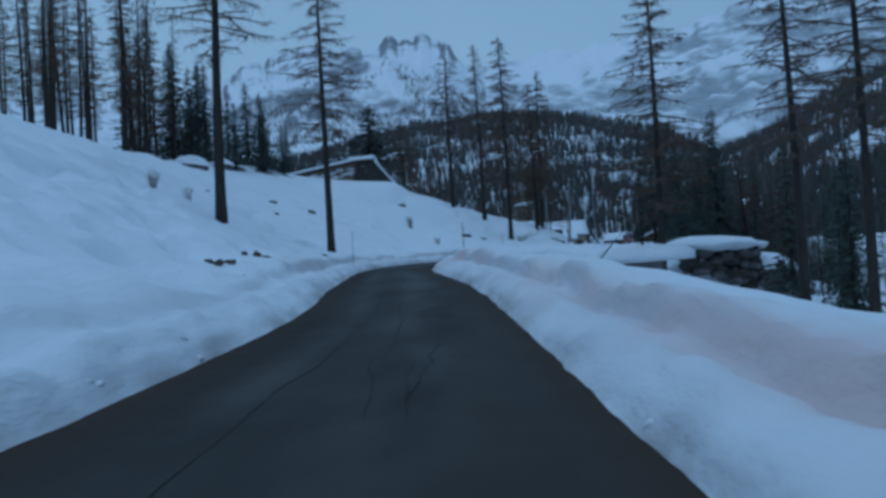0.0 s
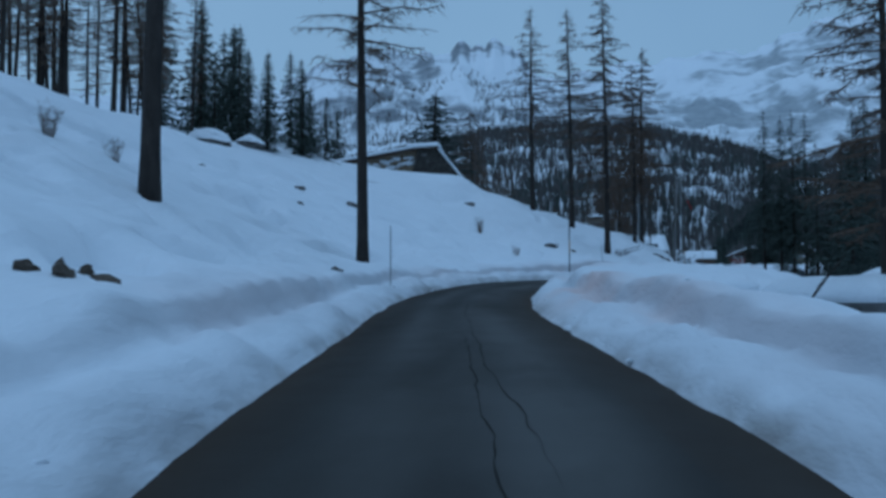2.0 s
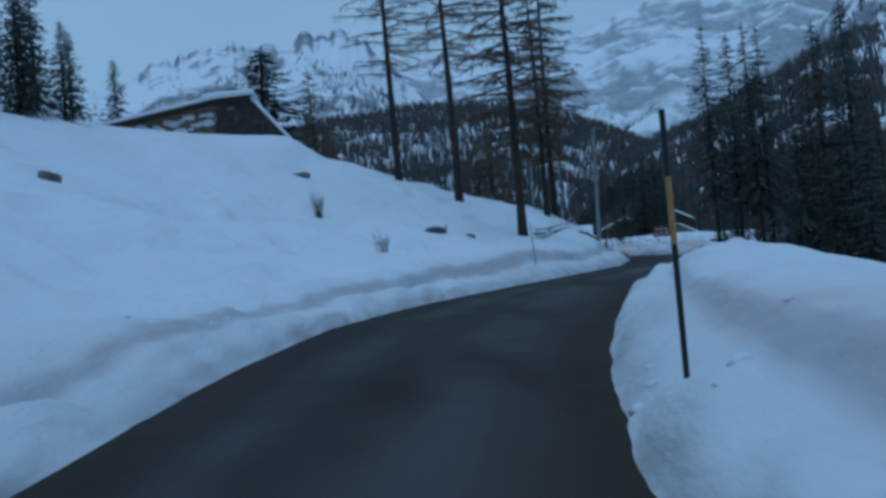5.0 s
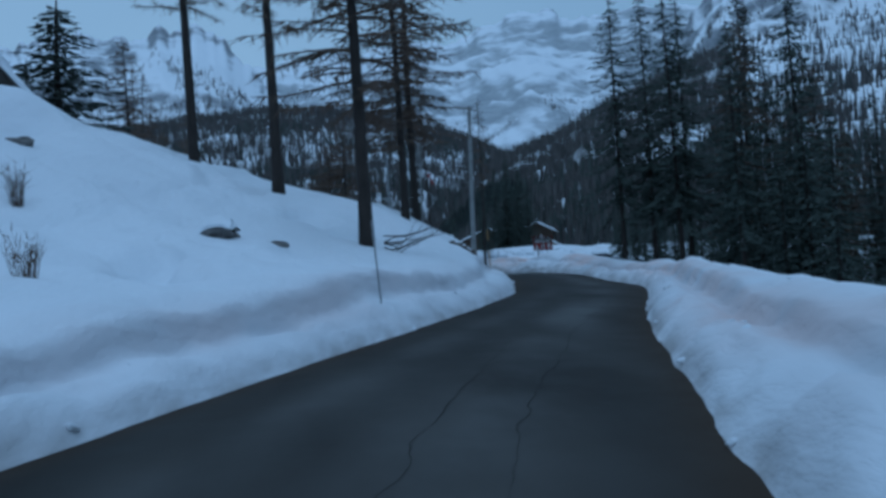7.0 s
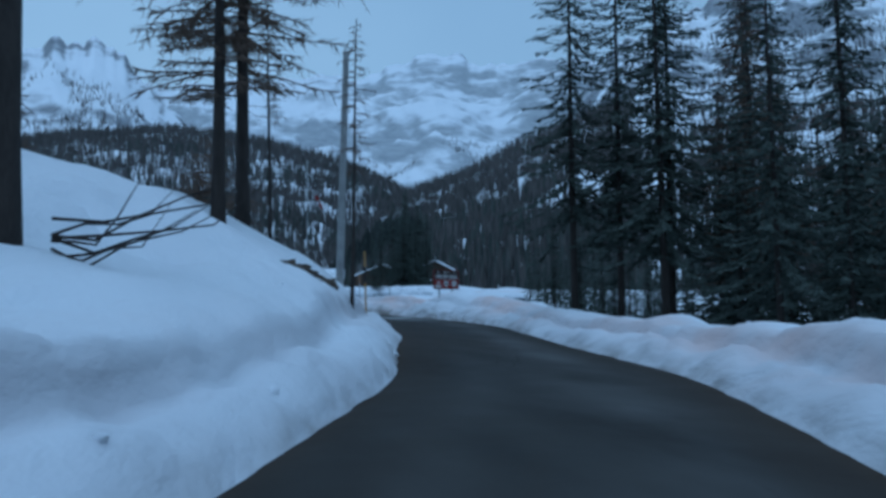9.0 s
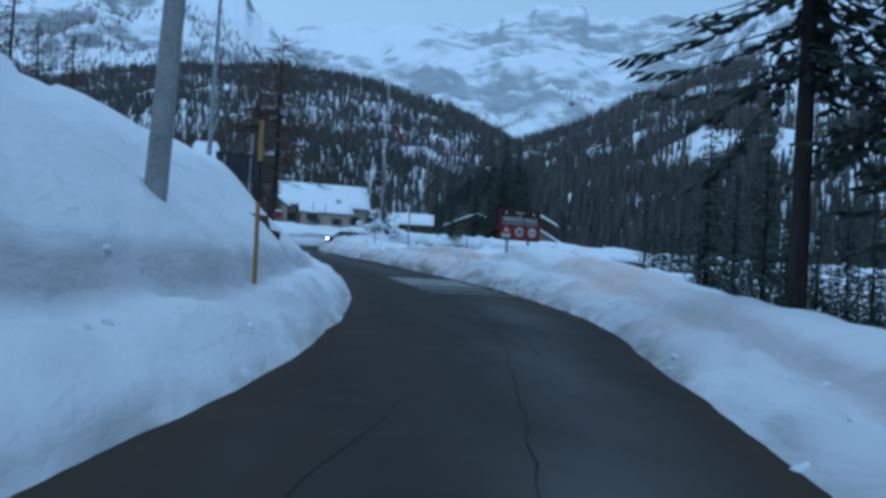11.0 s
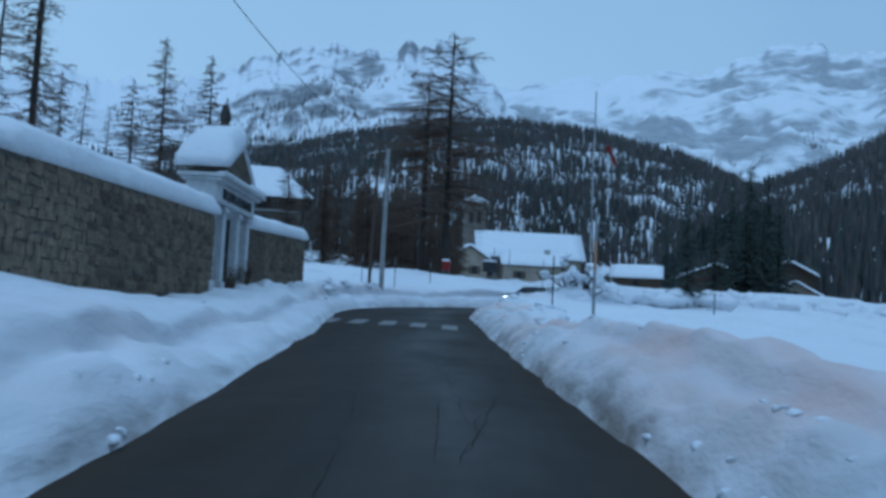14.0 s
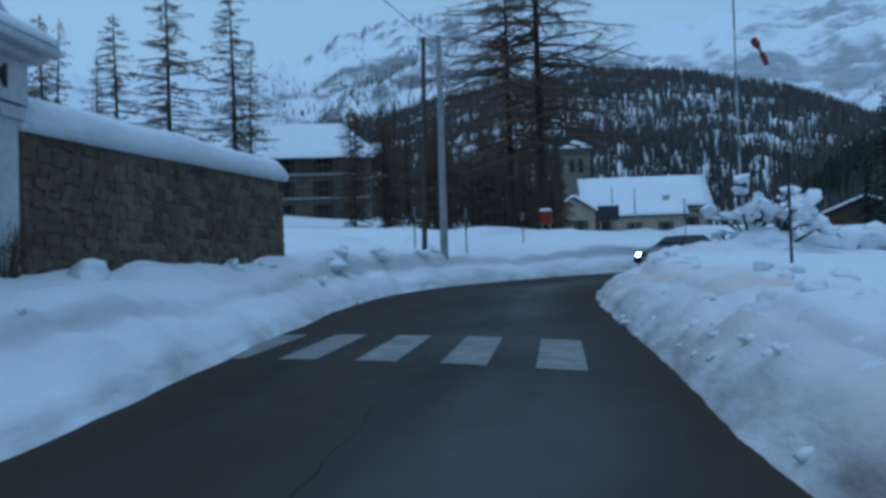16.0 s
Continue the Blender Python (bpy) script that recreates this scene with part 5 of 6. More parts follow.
def hut(x, y, z, turn):
    ob = thing("stone_hut", pose(x, y, z, 0, 0, turn), "low stone hut with a snow-covered roof on the slope", "hut")
    h, dp = 2.5, 6.0
    # front: a dark trapezoid, its far side battered
    fr = [(-2.45, -1.5), (3.3, -1.5), (0.15, h), (-1.6, h)]
    s = Shape()
    s.v += [Vector((px, 0, pz)) for px, pz in fr] + [Vector((px, dp, pz - 0.4)) for px, pz in fr]
    s.f += [(0, 1, 2, 3), (7, 6, 5, 4)] + [(4 + k, 4 + (k + 1) % 4, (k + 1) % 4, k) for k in range(4)]
    part("wall", s, DARKSTONE, ob, "dark front wall")
    q = np.random.default_rng(9)
    for k in range(60):
        zz = q.uniform(-1.0, h - 0.25)
        f = (zz + 1.5) / (h + 1.5)
        lo, hi = -2.4 + 0.8 * f + 0.2, 3.3 - 3.15 * f - 0.35
        xx, sx, sz = q.uniform(lo, hi), q.uniform(0.10, 0.28), q.uniform(0.06, 0.13)
        boxpart("stone", (xx - sx, -0.05 - q.uniform(0, 0.03), zz), (xx + sx, 0.02, zz + sz * 2), ROCK if k % 14 == 0 else DARKSTONE, ob, "", 0.02)
    # long low wing under a gently falling eave
    s = Shape()
    wg = [(-9.6, -1.5), (-2.1, -1.5), (-1.75, h - 0.1), (-9.6, h - 1.35)]
    s.v += [Vector((px, 0.5, pz)) for px, pz in wg] + [Vector((px, dp, pz - 0.3)) for px, pz in wg]
    s.f += [(0, 1, 2, 3), (7, 6, 5, 4)] + [(4 + k, 4 + (k + 1) % 4, (k + 1) % 4, k) for k in range(4)]
    part("wing_wall", s, STONE, ob, "paler rubble wall of the wing")
    for k in range(26):
        xx, c = -9.0 + 7.0 * k / 25 + q.normal(0, 0.1), q.uniform(0.12, 0.3)
        part("snow_clump", rock_mesh(760 + k, (c * 1.6, c * 0.7, c)), SNOW, ob, m=pose(xx, 0.42, h - 1.5 + 0.16 * (xx + 9.0) - q.uniform(0.1, 0.9)))
    s = Shape()
    s.v += [Vector(p) for p in ((-10.1, -0.2, h - 1.5), (-1.5, -0.4, h + 0.02), (0.3, -0.4, h + 0.02), (0.3, dp + 0.3, h - 0.4), (-1.5, dp + 0.3, h - 0.4), (-10.1, dp + 0.3, h - 1.9))]
    s.v += [v + Vector((0, 0, 0.16)) for v in s.v]
    s.f += [(5, 4, 1, 0), (4, 3, 2, 1), (6, 7, 10, 11), (7, 8, 9, 10)] + [(k, (k + 1) % 6, 6 + (k + 1) % 6, 6 + k) for k in range(6)]
    part("roof", s, WOOD, ob, "dark plank roof")
    soft_slab(((-2.6, -0.45, h + 0.0), (0.45, -0.45, h + 0.16), (0.45, dp + 0.3, h - 0.25), (-2.6, dp + 0.3, h - 0.5)), 0.62, "snow_cap", ob, "thick blanket of snow")
    soft_slab(((-10.3, -0.25, h - 1.36), (-1.4, -0.45, h + 0.12), (-1.4, dp + 0.3, h - 0.25), (-10.3, dp + 0.3, h - 1.75)), 0.45, "snow_cap", ob, "thick blanket of snow", 12, 4)
    soft_slab(((0.2, -0.2, h + 0.0), (3.2, -0.2, -1.25), (3.2, dp, -1.65), (0.2, dp, h - 0.4)), 0.42, "snow_cap", ob, "snow sliding off the battered side", 10, 6)
    return ob


hut(-11.2, 100.6, 12.75, 2)

# a long low wall under thick snow below the road
low = thing("low_wall", pose(8.3, 57.4, 0.55, 0, 0, -63), "long low dark wall under a thick cap of snow", "wall")
boxpart("wall", (0, -0.2, -1.5), (6.2, 0.25, 0.85), ROCK, low, "", 0.05)
part("snow_bank", rock_mesh(78, (4.4, 1.6, 2.6)), SNOW, low, m=pose(3.0, -0.9, -1.2))
soft_slab(((-0.2, -0.5, 0.82), (6.4, -0.5, 0.82), (6.4, 2.2, 0.9), (-0.2, 2.2, 0.9)), 0.95, "snow_cap", low, "thick cap of snow")
low2 = thing("snow_mound", pose(3.4, 40.2, gz(3.4, 40.2)), "low mound of snow over a stone", "snow mound")
part("stone", rock_mesh(71, (0.55, 0.3, 0.16)), ROCK, low2)
soft_slab(((-0.9, -0.45, -0.02), (0.9, -0.45, -0.02), (0.9, 0.7, -0.02), (-0.9, 0.7, -0.02)), 0.42, "snow_cap", low2)

# ---- cemetery wall and gate ----
WALL_DIR = math.degrees(math.atan2(1, -0.065))
WALL = pose(6.6, 164.4, 0, 0, 0, WALL_DIR)


def stone_wall(s0, s1, z0, z1, base0, base1, label, seed, singles, thin=1.0):
    """A stretch of rubble wall along the wall line from s0 to s1, its top from z0 to z1."""
    ob = thing("cemetery_wall", WALL.copy(), label, "wall", "cemetery walls", kind="structure")
    s = Shape()
    y0, y1 = -0.21, 0.21
    s.v += [Vector(p) for p in ((s0, y0, base0), (s1, y0, base1), (s1, y1, base1), (s0, y1, base0), (s0, y0, z0), (s1, y0, z1), (s1, y1, z1), (s0, y1, z0))]
    s.f += [(3, 2, 1, 0), (4, 5, 6, 7)] + [(k, (k + 1) % 4, 4 + (k + 1) % 4, 4 + k) for k in range(4)]
    part("mortar_core", s, MORTAR, ob)
    q = np.random.default_rng(seed)
    shapes = []
    for k in range(14):
        bm = bmesh.new()
        bmesh.ops.create_cube(bm, size=1.0)
        bmesh.ops.subdivide_edges(bm, edges=bm.edges[:], cuts=1)
        off = Vector(q.uniform(0, 30, 3))
        for v in bm.verts:
            c = v.co.normalized() * 0.62
            v.co = v.co.lerp(c, 0.35) + Vector((noise.noise(v.co * 2 + off), noise.noise(v.co * 2 + off * 2), noise.noise(v.co * 2 + off * 3))) * 0.10
        me = bpy.data.meshes.new("stone")
        bm.to_mesh(me)
        bm.free()
        me.materials.append(STONE)
        shapes.append(me)
    rest = Shape()
    made, z = 0, 0.0
    top = lambda x: z0 + (z1 - z0) * (x - s0) / (s1 - s0)
    bot = lambda x: base0 + (base1 - base0) * (x - s0) / (s1 - s0)
    z = min(base0, base1)
    while z < max(z0, z1):
        h = q.uniform(0.13, 0.25)
        x = s0 - q.uniform(0, 0.3)
        while x < s1 - 0.03:
            w = q.uniform(0.18, 0.50)
            c = min(max(x + w / 2, s0 + 0.1), s1 - 0.1)
            hh = h * q.uniform(0.75, 1.15)
            if z + h * 0.5 < top(c) - 0.03 and z > bot(c) - 0.1:
                lim = max(0.1, min(w, 2 * (c - s0), 2 * (s1 - c)))
                m = Matrix.LocRotScale((c, -0.185, min(z + h / 2, top(c) - hh / 2) + q.normal(0, 0.018)), Euler((0, q.normal(0, 0.10), 0)), (lim * 1.04, 0.10 + q.uniform(0, 0.03), hh * 1.06))
                me = shapes[int(q.integers(14))]
                if made < singles and c > s1 - 9 and z > bot(c) + 0.5:
                    link("stone", me, ob, m)
                    made += 1
                else:
                    i = len(rest.v)
                    rest.v += [m @ v.co for v in me.vertices]
                    rest.f += [tuple(i + a for a in p.vertices) for p in me.polygons]
            x += w + 0.012
        z += h + 0.01
    if rest.f:
        tagged(link("stonework", rest.mesh("stonework", STONE), ob), kind="stuff")
    # rounded snow cap
    n, cap = max(8, int((s1 - s0) / 0.5)), Shape()
    prof = [(-0.36, -0.02), (-0.40, 0.14), (-0.36, 0.34), (-0.22, 0.48), (0, 0.54), (0.22, 0.48), (0.36, 0.34), (0.40, 0.14), (0.36, -0.02)]
    for i in range(n + 1):
        x = s0 + (s1 - s0) * i / n
        e = min(1.0, 0.55 + 0.9 * min(i, n - i) / 2) * (thin + (1 - thin) * i / n)
        for a, b in prof:
            k = 1 + 0.10 * noise.noise(Vector((x * 0.7, a, seed)))
            cap.v.append(Vector((x, a * k, top(x) + b * e * k)))
    w = len(prof)
    for i in range(n):
        for j in range(w - 1):
            k = i * w + j
            cap.f.append((k, k + w, k + w + 1, k + 1))
        cap.f.append((i * w + w - 1, (i + 1) * w + w - 1, (i + 1) * w, i * w))
    cap.f += [tuple(range(w)), tuple(n * w + j for j in reversed(range(w)))]
    link("snow_cap", cap.mesh("snow_cap", SNOW, True), ob, label="long rounded cap of snow")
    return ob


stone_wall(-11.6, 0.0, 8.34, 8.88, 5.6, 6.3, "rubble stone cemetery wall with a rounded cap of snow", 41, 290)
stone_wall(-29.0, -16.3, 7.92, 8.30, 5.0, 5.3, "long rubble stone cemetery wall with a thick cap of snow", 43, 290)
stone_wall(-47.0, -29.0, 6.6, 7.92, 4.2, 5.0, "low end of the rubble cemetery wall under snow", 45, 60, 0.45)


def letters(text, size, material, parent, m, name="letter"):
    """Raised lettering, each letter a mesh of its own."""
    cu = bpy.data.curves.new(name, "FONT")
    cu.body, cu.size, cu.extrude, cu.offset = text, size, 0.012, size * 0.025
    cu.align_x = "CENTER"
    tmp = new(name, cu)
    dg = bpy.context.evaluated_depsgraph_get()
    me = bpy.data.meshes.new_from_object(tmp.evaluated_get(dg))
    bpy.data.objects.remove(tmp)
    me.materials.clear()
    me.materials.append(material)
    bm = bmesh.new()
    bm.from_mesh(me)
    bm.verts.ensure_lookup_table()
    seen, groups = set(), []
    for v in bm.verts:
        if v.index in seen:
            continue
        stack, comp = [v], []
        seen.add(v.index)
        while stack:
            a = stack.pop()
            comp.append(a.index)
            for e in a.link_edges:
                b = e.other_vert(a)
                if b.index not in seen:
                    seen.add(b.index)
                    stack.append(b)
        groups.append(set(comp))
    for g in groups:
        order = sorted(g)
        ix = {o: k for k, o in enumerate(order)}
        one = bpy.data.meshes.new(name)
        one.from_pydata([tuple(bm.verts[o].co) for o in order], [], [tuple(ix[v.index] for v in fc.verts) for fc in bm.faces if fc.verts[0].index in g])
        one.materials.append(material)
        link(name, one, parent, m)
    bm.free()


gate = thing("cemetery_gate", WALL @ pose(-13.95, 0.28, 0), "white plastered cemetery gateway with snow on its gable", "gateway")
ZB, ZT = 5.3, 8.66
for a, b in ((-2.58, -2.14), (-1.30, -0.92), (0.50, 0.90), (1.88, 2.32)):
    boxpart("pillar", (a, -0.48, ZB), (b, 0.25, ZT), PLASTER, gate, "", 0.02)
    boxpart("pillar_base", (a - 0.06, -0.54, ZB), (b + 0.06, 0.28, 6.42), PLASTER, gate, "", 0.02)
    boxpart("capital", (a - 0.06, -0.55, ZT - 0.20), (b + 0.06, 0.28, ZT - 0.04), PLASTER, gate, "", 0.02)
for a, b in ((-2.14, -1.30), (0.90, 1.88)):
    boxpart("niche_back", (a, 0.0, ZB), (b, 0.22, ZT), GREYPLASTER, gate)
boxpart("entablature", (-2.68, -0.56, ZT), (2.42, 0.30, 9.22), PLASTER, gate, "", 0.02)
boxpart("cornice", (-2.80, -0.74, 9.22), (2.55, 0.42, 9.32), PLASTER, gate, "", 0.02)
boxpart("cornice", (-2.92, -0.90, 9.323), (2.68, 0.52, 9.43), PLASTER, gate, "", 0.03)
s = Shape()
s.v += [Vector(p) for p in ((-2.2, -0.62, 9.44), (1.95, -0.62, 9.44), (0.1, -0.62, 10.72), (-0.4, -0.62, 10.72), (-2.2, 0.45, 9.44), (1.95, 0.45, 9.44), (0.1, 0.45, 10.72), (-0.4, 0.45, 10.72))]
s.f += [(0, 1, 2, 3), (5, 4, 7, 6), (1, 5, 6, 2), (4, 0, 3, 7), (3, 2, 6, 7), (4, 5, 1, 0)]
part("gable", s, STONE, gate, "grey stone gable")
soft_slab(((-2.75, -0.95, 9.62), (-0.15, -0.80, 10.72), (-0.15, 0.65, 10.72), (-2.75, 0.65, 9.62)), 0.72, "snow_cap", gate, "thick snow on the gable", 10, 5)
soft_slab(((-0.25, -0.72, 10.72), (2.05, -0.72, 9.46), (2.05, 0.55, 9.46), (-0.25, 0.55, 10.72)), 0.16, "snow_cap", gate, "thin snow on the gable", 8, 6)
soft_slab(((-2.86, -0.88, 9.43), (2.62, -0.88, 9.43), (2.62, -0.62, 9.43), (-2.86, -0.62, 9.43)), 0.08, "snow_cap", gate, "thin snow on the cornice", 8, 7)
soft_slab(((1.2, -0.88, 9.43), (2.64, -0.88, 9.43), (2.64, 0.48, 9.43), (1.2, 0.48, 9.43)), 0.26, "snow_cap", gate, "snow on the cornice", 8, 8)
boxpart("finial_base", (-0.27, -0.2, 10.7), (-0.03, 0.1, 11.35), STONE, gate, "", 0.02)
s = Shape()
s.tube([(-0.15, -0.05, 11.35), (-0.15, -0.05, 11.5), (-0.15, -0.05, 11.68), (-0.15, -0.05, 11.95)], [0.09, 0.19, 0.16, 0.07], 10)
part("finial", s, DARKSTONE, gate)
s = Shape()
s.tube([(0.95, 0.2, 9.4), (0.95, 0.2, 12.4)], [0.03, 0.025], 8)
part("rod", s, BLACK, gate, "thin dark rod behind the gable")
letters("REQUIEM AETERNAM", 0.40, BLACK, gate, pose(0.02, -0.575, 8.82, 90, 0, 0))
leaf = thing("gate_leaf", WALL @ pose(-13.95, 0.08, 0), "closed wrought iron gate leaf between the white pillars", "gate")
for x in (-0.80, -0.22, -0.17, 0.41):
    boxpart("stile", (x, -0.06, 5.6), (x + 0.05, -0.01, 8.4), BLACK, leaf)
for z in (5.9, 7.2, 7.28, 8.05, 8.36):
    boxpart("rail", (-0.8, -0.065, z), (0.46, -0.005, z + 0.04), BLACK, leaf)
for k in range(14):
    boxpart("bar", (-0.74 + 0.085 * k, -0.045, 5.7), (-0.722 + 0.085 * k, -0.025, 8.36), BLACK, leaf)
for k in range(6):
    s = Shape()
    c = Vector((-0.65 + 0.2 * k, -0.035, 8.2))
    s.tube([c + Vector((math.cos(a), 0, math.sin(a))) * 0.07 for a in np.linspace(0, 6.28, 11)], [0.012] * 11, 4, cap=False)
    part("scroll", s, BLACK, leaf)

# ---- notice boards ----
board = thing("sign_board", pose(10.25, 127.7, gz(10.25, 127.7), 0, 0, 6), "large dark sign seen from its back on two posts", "sign")
z = 7.74 - gz(10.25, 127.7)
boxpart("panel", (-0.72, -0.03, z - 0.42), (0.72, 0.0, z + 0.42), BOARD, board, "", 0.008)
boxpart("frame", (-0.75, -0.04, z + 0.42), (0.75, 0.02, z + 0.46), BOARD, board)
boxpart("frame", (-0.75, -0.04, z - 0.46), (0.75, 0.02, z - 0.42), BOARD, board)
for x in (-0.44, 0.40):
    s = Shape()
    s.tube([(x, -0.06, -0.6), (x, -0.06, z + 0.35)], [0.028, 0.028], 8)
    part("post", s, STEEL, board)

SA = 18
sign = thing("village_sign", pose(19.75, 126.95, gz(19.75, 126.95), 0, 0, SA), "brown and red village entry sign with three traffic signs", "sign")
z = 5.90 - gz(19.75, 126.95)
W, HT = 0.80, 1.0
boxpart("panel", (-W, -0.02, z), (W, 0.02, z + HT), BROWN, sign, "", 0.006)
boxpart("lower_panel", (-W + 0.03, -0.032, z + 0.03), (W - 0.03, -0.022, z + 0.50), RED, sign, "red lower panel")
for a in ((-W - 0.02, z - 0.02, W + 0.02, z), (-W - 0.02, z + HT, W + 0.02, z + HT + 0.02), (-W - 0.02, z, -W, z + HT), (W, z, W + 0.02, z + HT)):
    boxpart("frame", (a[0], -0.035, a[1]), (a[2], 0.025, a[3]), RED, sign)
for x in (-0.42, 0.42):
    boxpart("post", (x - 0.04, 0.03, -0.8), (x + 0.04, 0.09, z + HT - 0.1), STEEL, sign, "", 0.008)
for k in range(2):
    boxpart("bar", (-W + 0.05, -0.03, z + 0.52 + 0.035 * k), (W - 0.05, -0.022, z + 0.535 + 0.035 * k), WHITE, sign)
letters("CERESOLE REALE", 0.185, WHITE, sign, pose(0, -0.022, z + 0.625, 90, 0, 0))
letters("Comune di", 0.085, WHITE, sign, pose(0, -0.022, z + 0.90, 90, 0, 0))
for x, zz in ((-0.55, 0.90), (0.0, 0.80), (0.55, 0.90)):
    boxpart("emblem", (x - 0.035, -0.03, z + zz - 0.04), (x + 0.035, -0.022, z + zz + 0.04), WHITE, sign, "small pale emblem", 0.006)


def disc(x, r, y0, y1, material, name, parent):
    s = Shape()
    s.tube([(x, y0, z + 0.275), (x, y1, z + 0.275)], [r, r], 28)
    return part(name, s, material, parent)


for x in (-0.02, 0.50):
    d = disc(x, 0.215, -0.045, -0.033, RED, "traffic_sign", sign)
    disc(x, 0.165, -0.052, -0.046, WHITE, "sign_face", d)
    if x < 0.3:
        letters("50", 0.20, BLACK, d, pose(x, -0.052, z + 0.205, 90, 0, 0), "numeral")
    else:
        boxpart("text_bar", (x - 0.11, -0.058, z + 0.255), (x + 0.11, -0.053, z + 0.295), BLACK, d)
boxpart("warning_plate", (-0.72, -0.045, z + 0.06), (-0.36, -0.033, z + 0.20), WHITE, sign)
s = Shape()
s.v += [Vector(p) for p in ((-0.76, -0.045, z + 0.22), (-0.32, -0.045, z + 0.22), (-0.54, -0.045, z + 0.49), (-0.76, -0.033, z + 0.22), (-0.32, -0.033, z + 0.22), (-0.54, -0.033, z + 0.49))]
s.f += [(0, 1, 2), (5, 4, 3), (0, 3, 4, 1), (1, 4, 5, 2), (2, 5, 3, 0)]
tri_sign = part("warning_triangle", s, RED, sign)
s = Shape()
s.v += [Vector(p) for p in ((-0.66, -0.05, z + 0.265), (-0.42, -0.05, z + 0.265), (-0.54, -0.05, z + 0.42), (-0.66, -0.046, z + 0.265), (-0.42, -0.046, z + 0.265), (-0.54, -0.046, z + 0.42))]
s.f += [(0, 1, 2), (5, 4, 3), (0, 3, 4, 1), (1, 4, 5, 2), (2, 5, 3, 0)]
part("sign_face", s, WHITE, tri_sign)

# ---- houses ----
def window_part(parent, x, y, z, w, h, nx):
    """A window in a wall that faces -y (nx = 0) or +x/-x (nx = 1 or -1)."""
    if nx == 0:
        win = boxpart("window", (x - w / 2, y - 0.05, z), (x + w / 2, y + 0.02, z + h), DARKGLASS, parent)
        boxpart("frame", (x - w / 2 - 0.06, y - 0.08, z - 0.06), (x + w / 2 + 0.06, y - 0.045, z), WOOD, win)
        boxpart("frame", (x - w / 2 - 0.06, y - 0.08, z + h), (x + w / 2 + 0.06, y - 0.045, z + h + 0.06), WOOD, win)
        boxpart("mullion", (x - 0.03, y - 0.075, z), (x + 0.03, y - 0.052, z + h), WOOD, win)
        boxpart("shutter", (x - w / 2 - 0.45, y - 0.07, z - 0.03), (x - w / 2 - 0.07, y - 0.03, z + h + 0.03), WOOD, win)
        boxpart("shutter", (x + w / 2 + 0.07, y - 0.07, z - 0.03), (x + w / 2 + 0.45, y - 0.03, z + h + 0.03), WOOD, win)
    else:
        win = boxpart("window", (x - 0.05, y - w / 2, z), (x + 0.05, y + w / 2, z + h), DARKGLASS, parent)
        boxpart("frame", (x - 0.08, y - w / 2 - 0.06, z - 0.06), (x + 0.08, y + w / 2 + 0.06, z), WOOD, win)
        boxpart("mullion", (x - 0.07, y - 0.03, z), (x + 0.07, y + 0.03, z + h), WOOD, win)
    return win


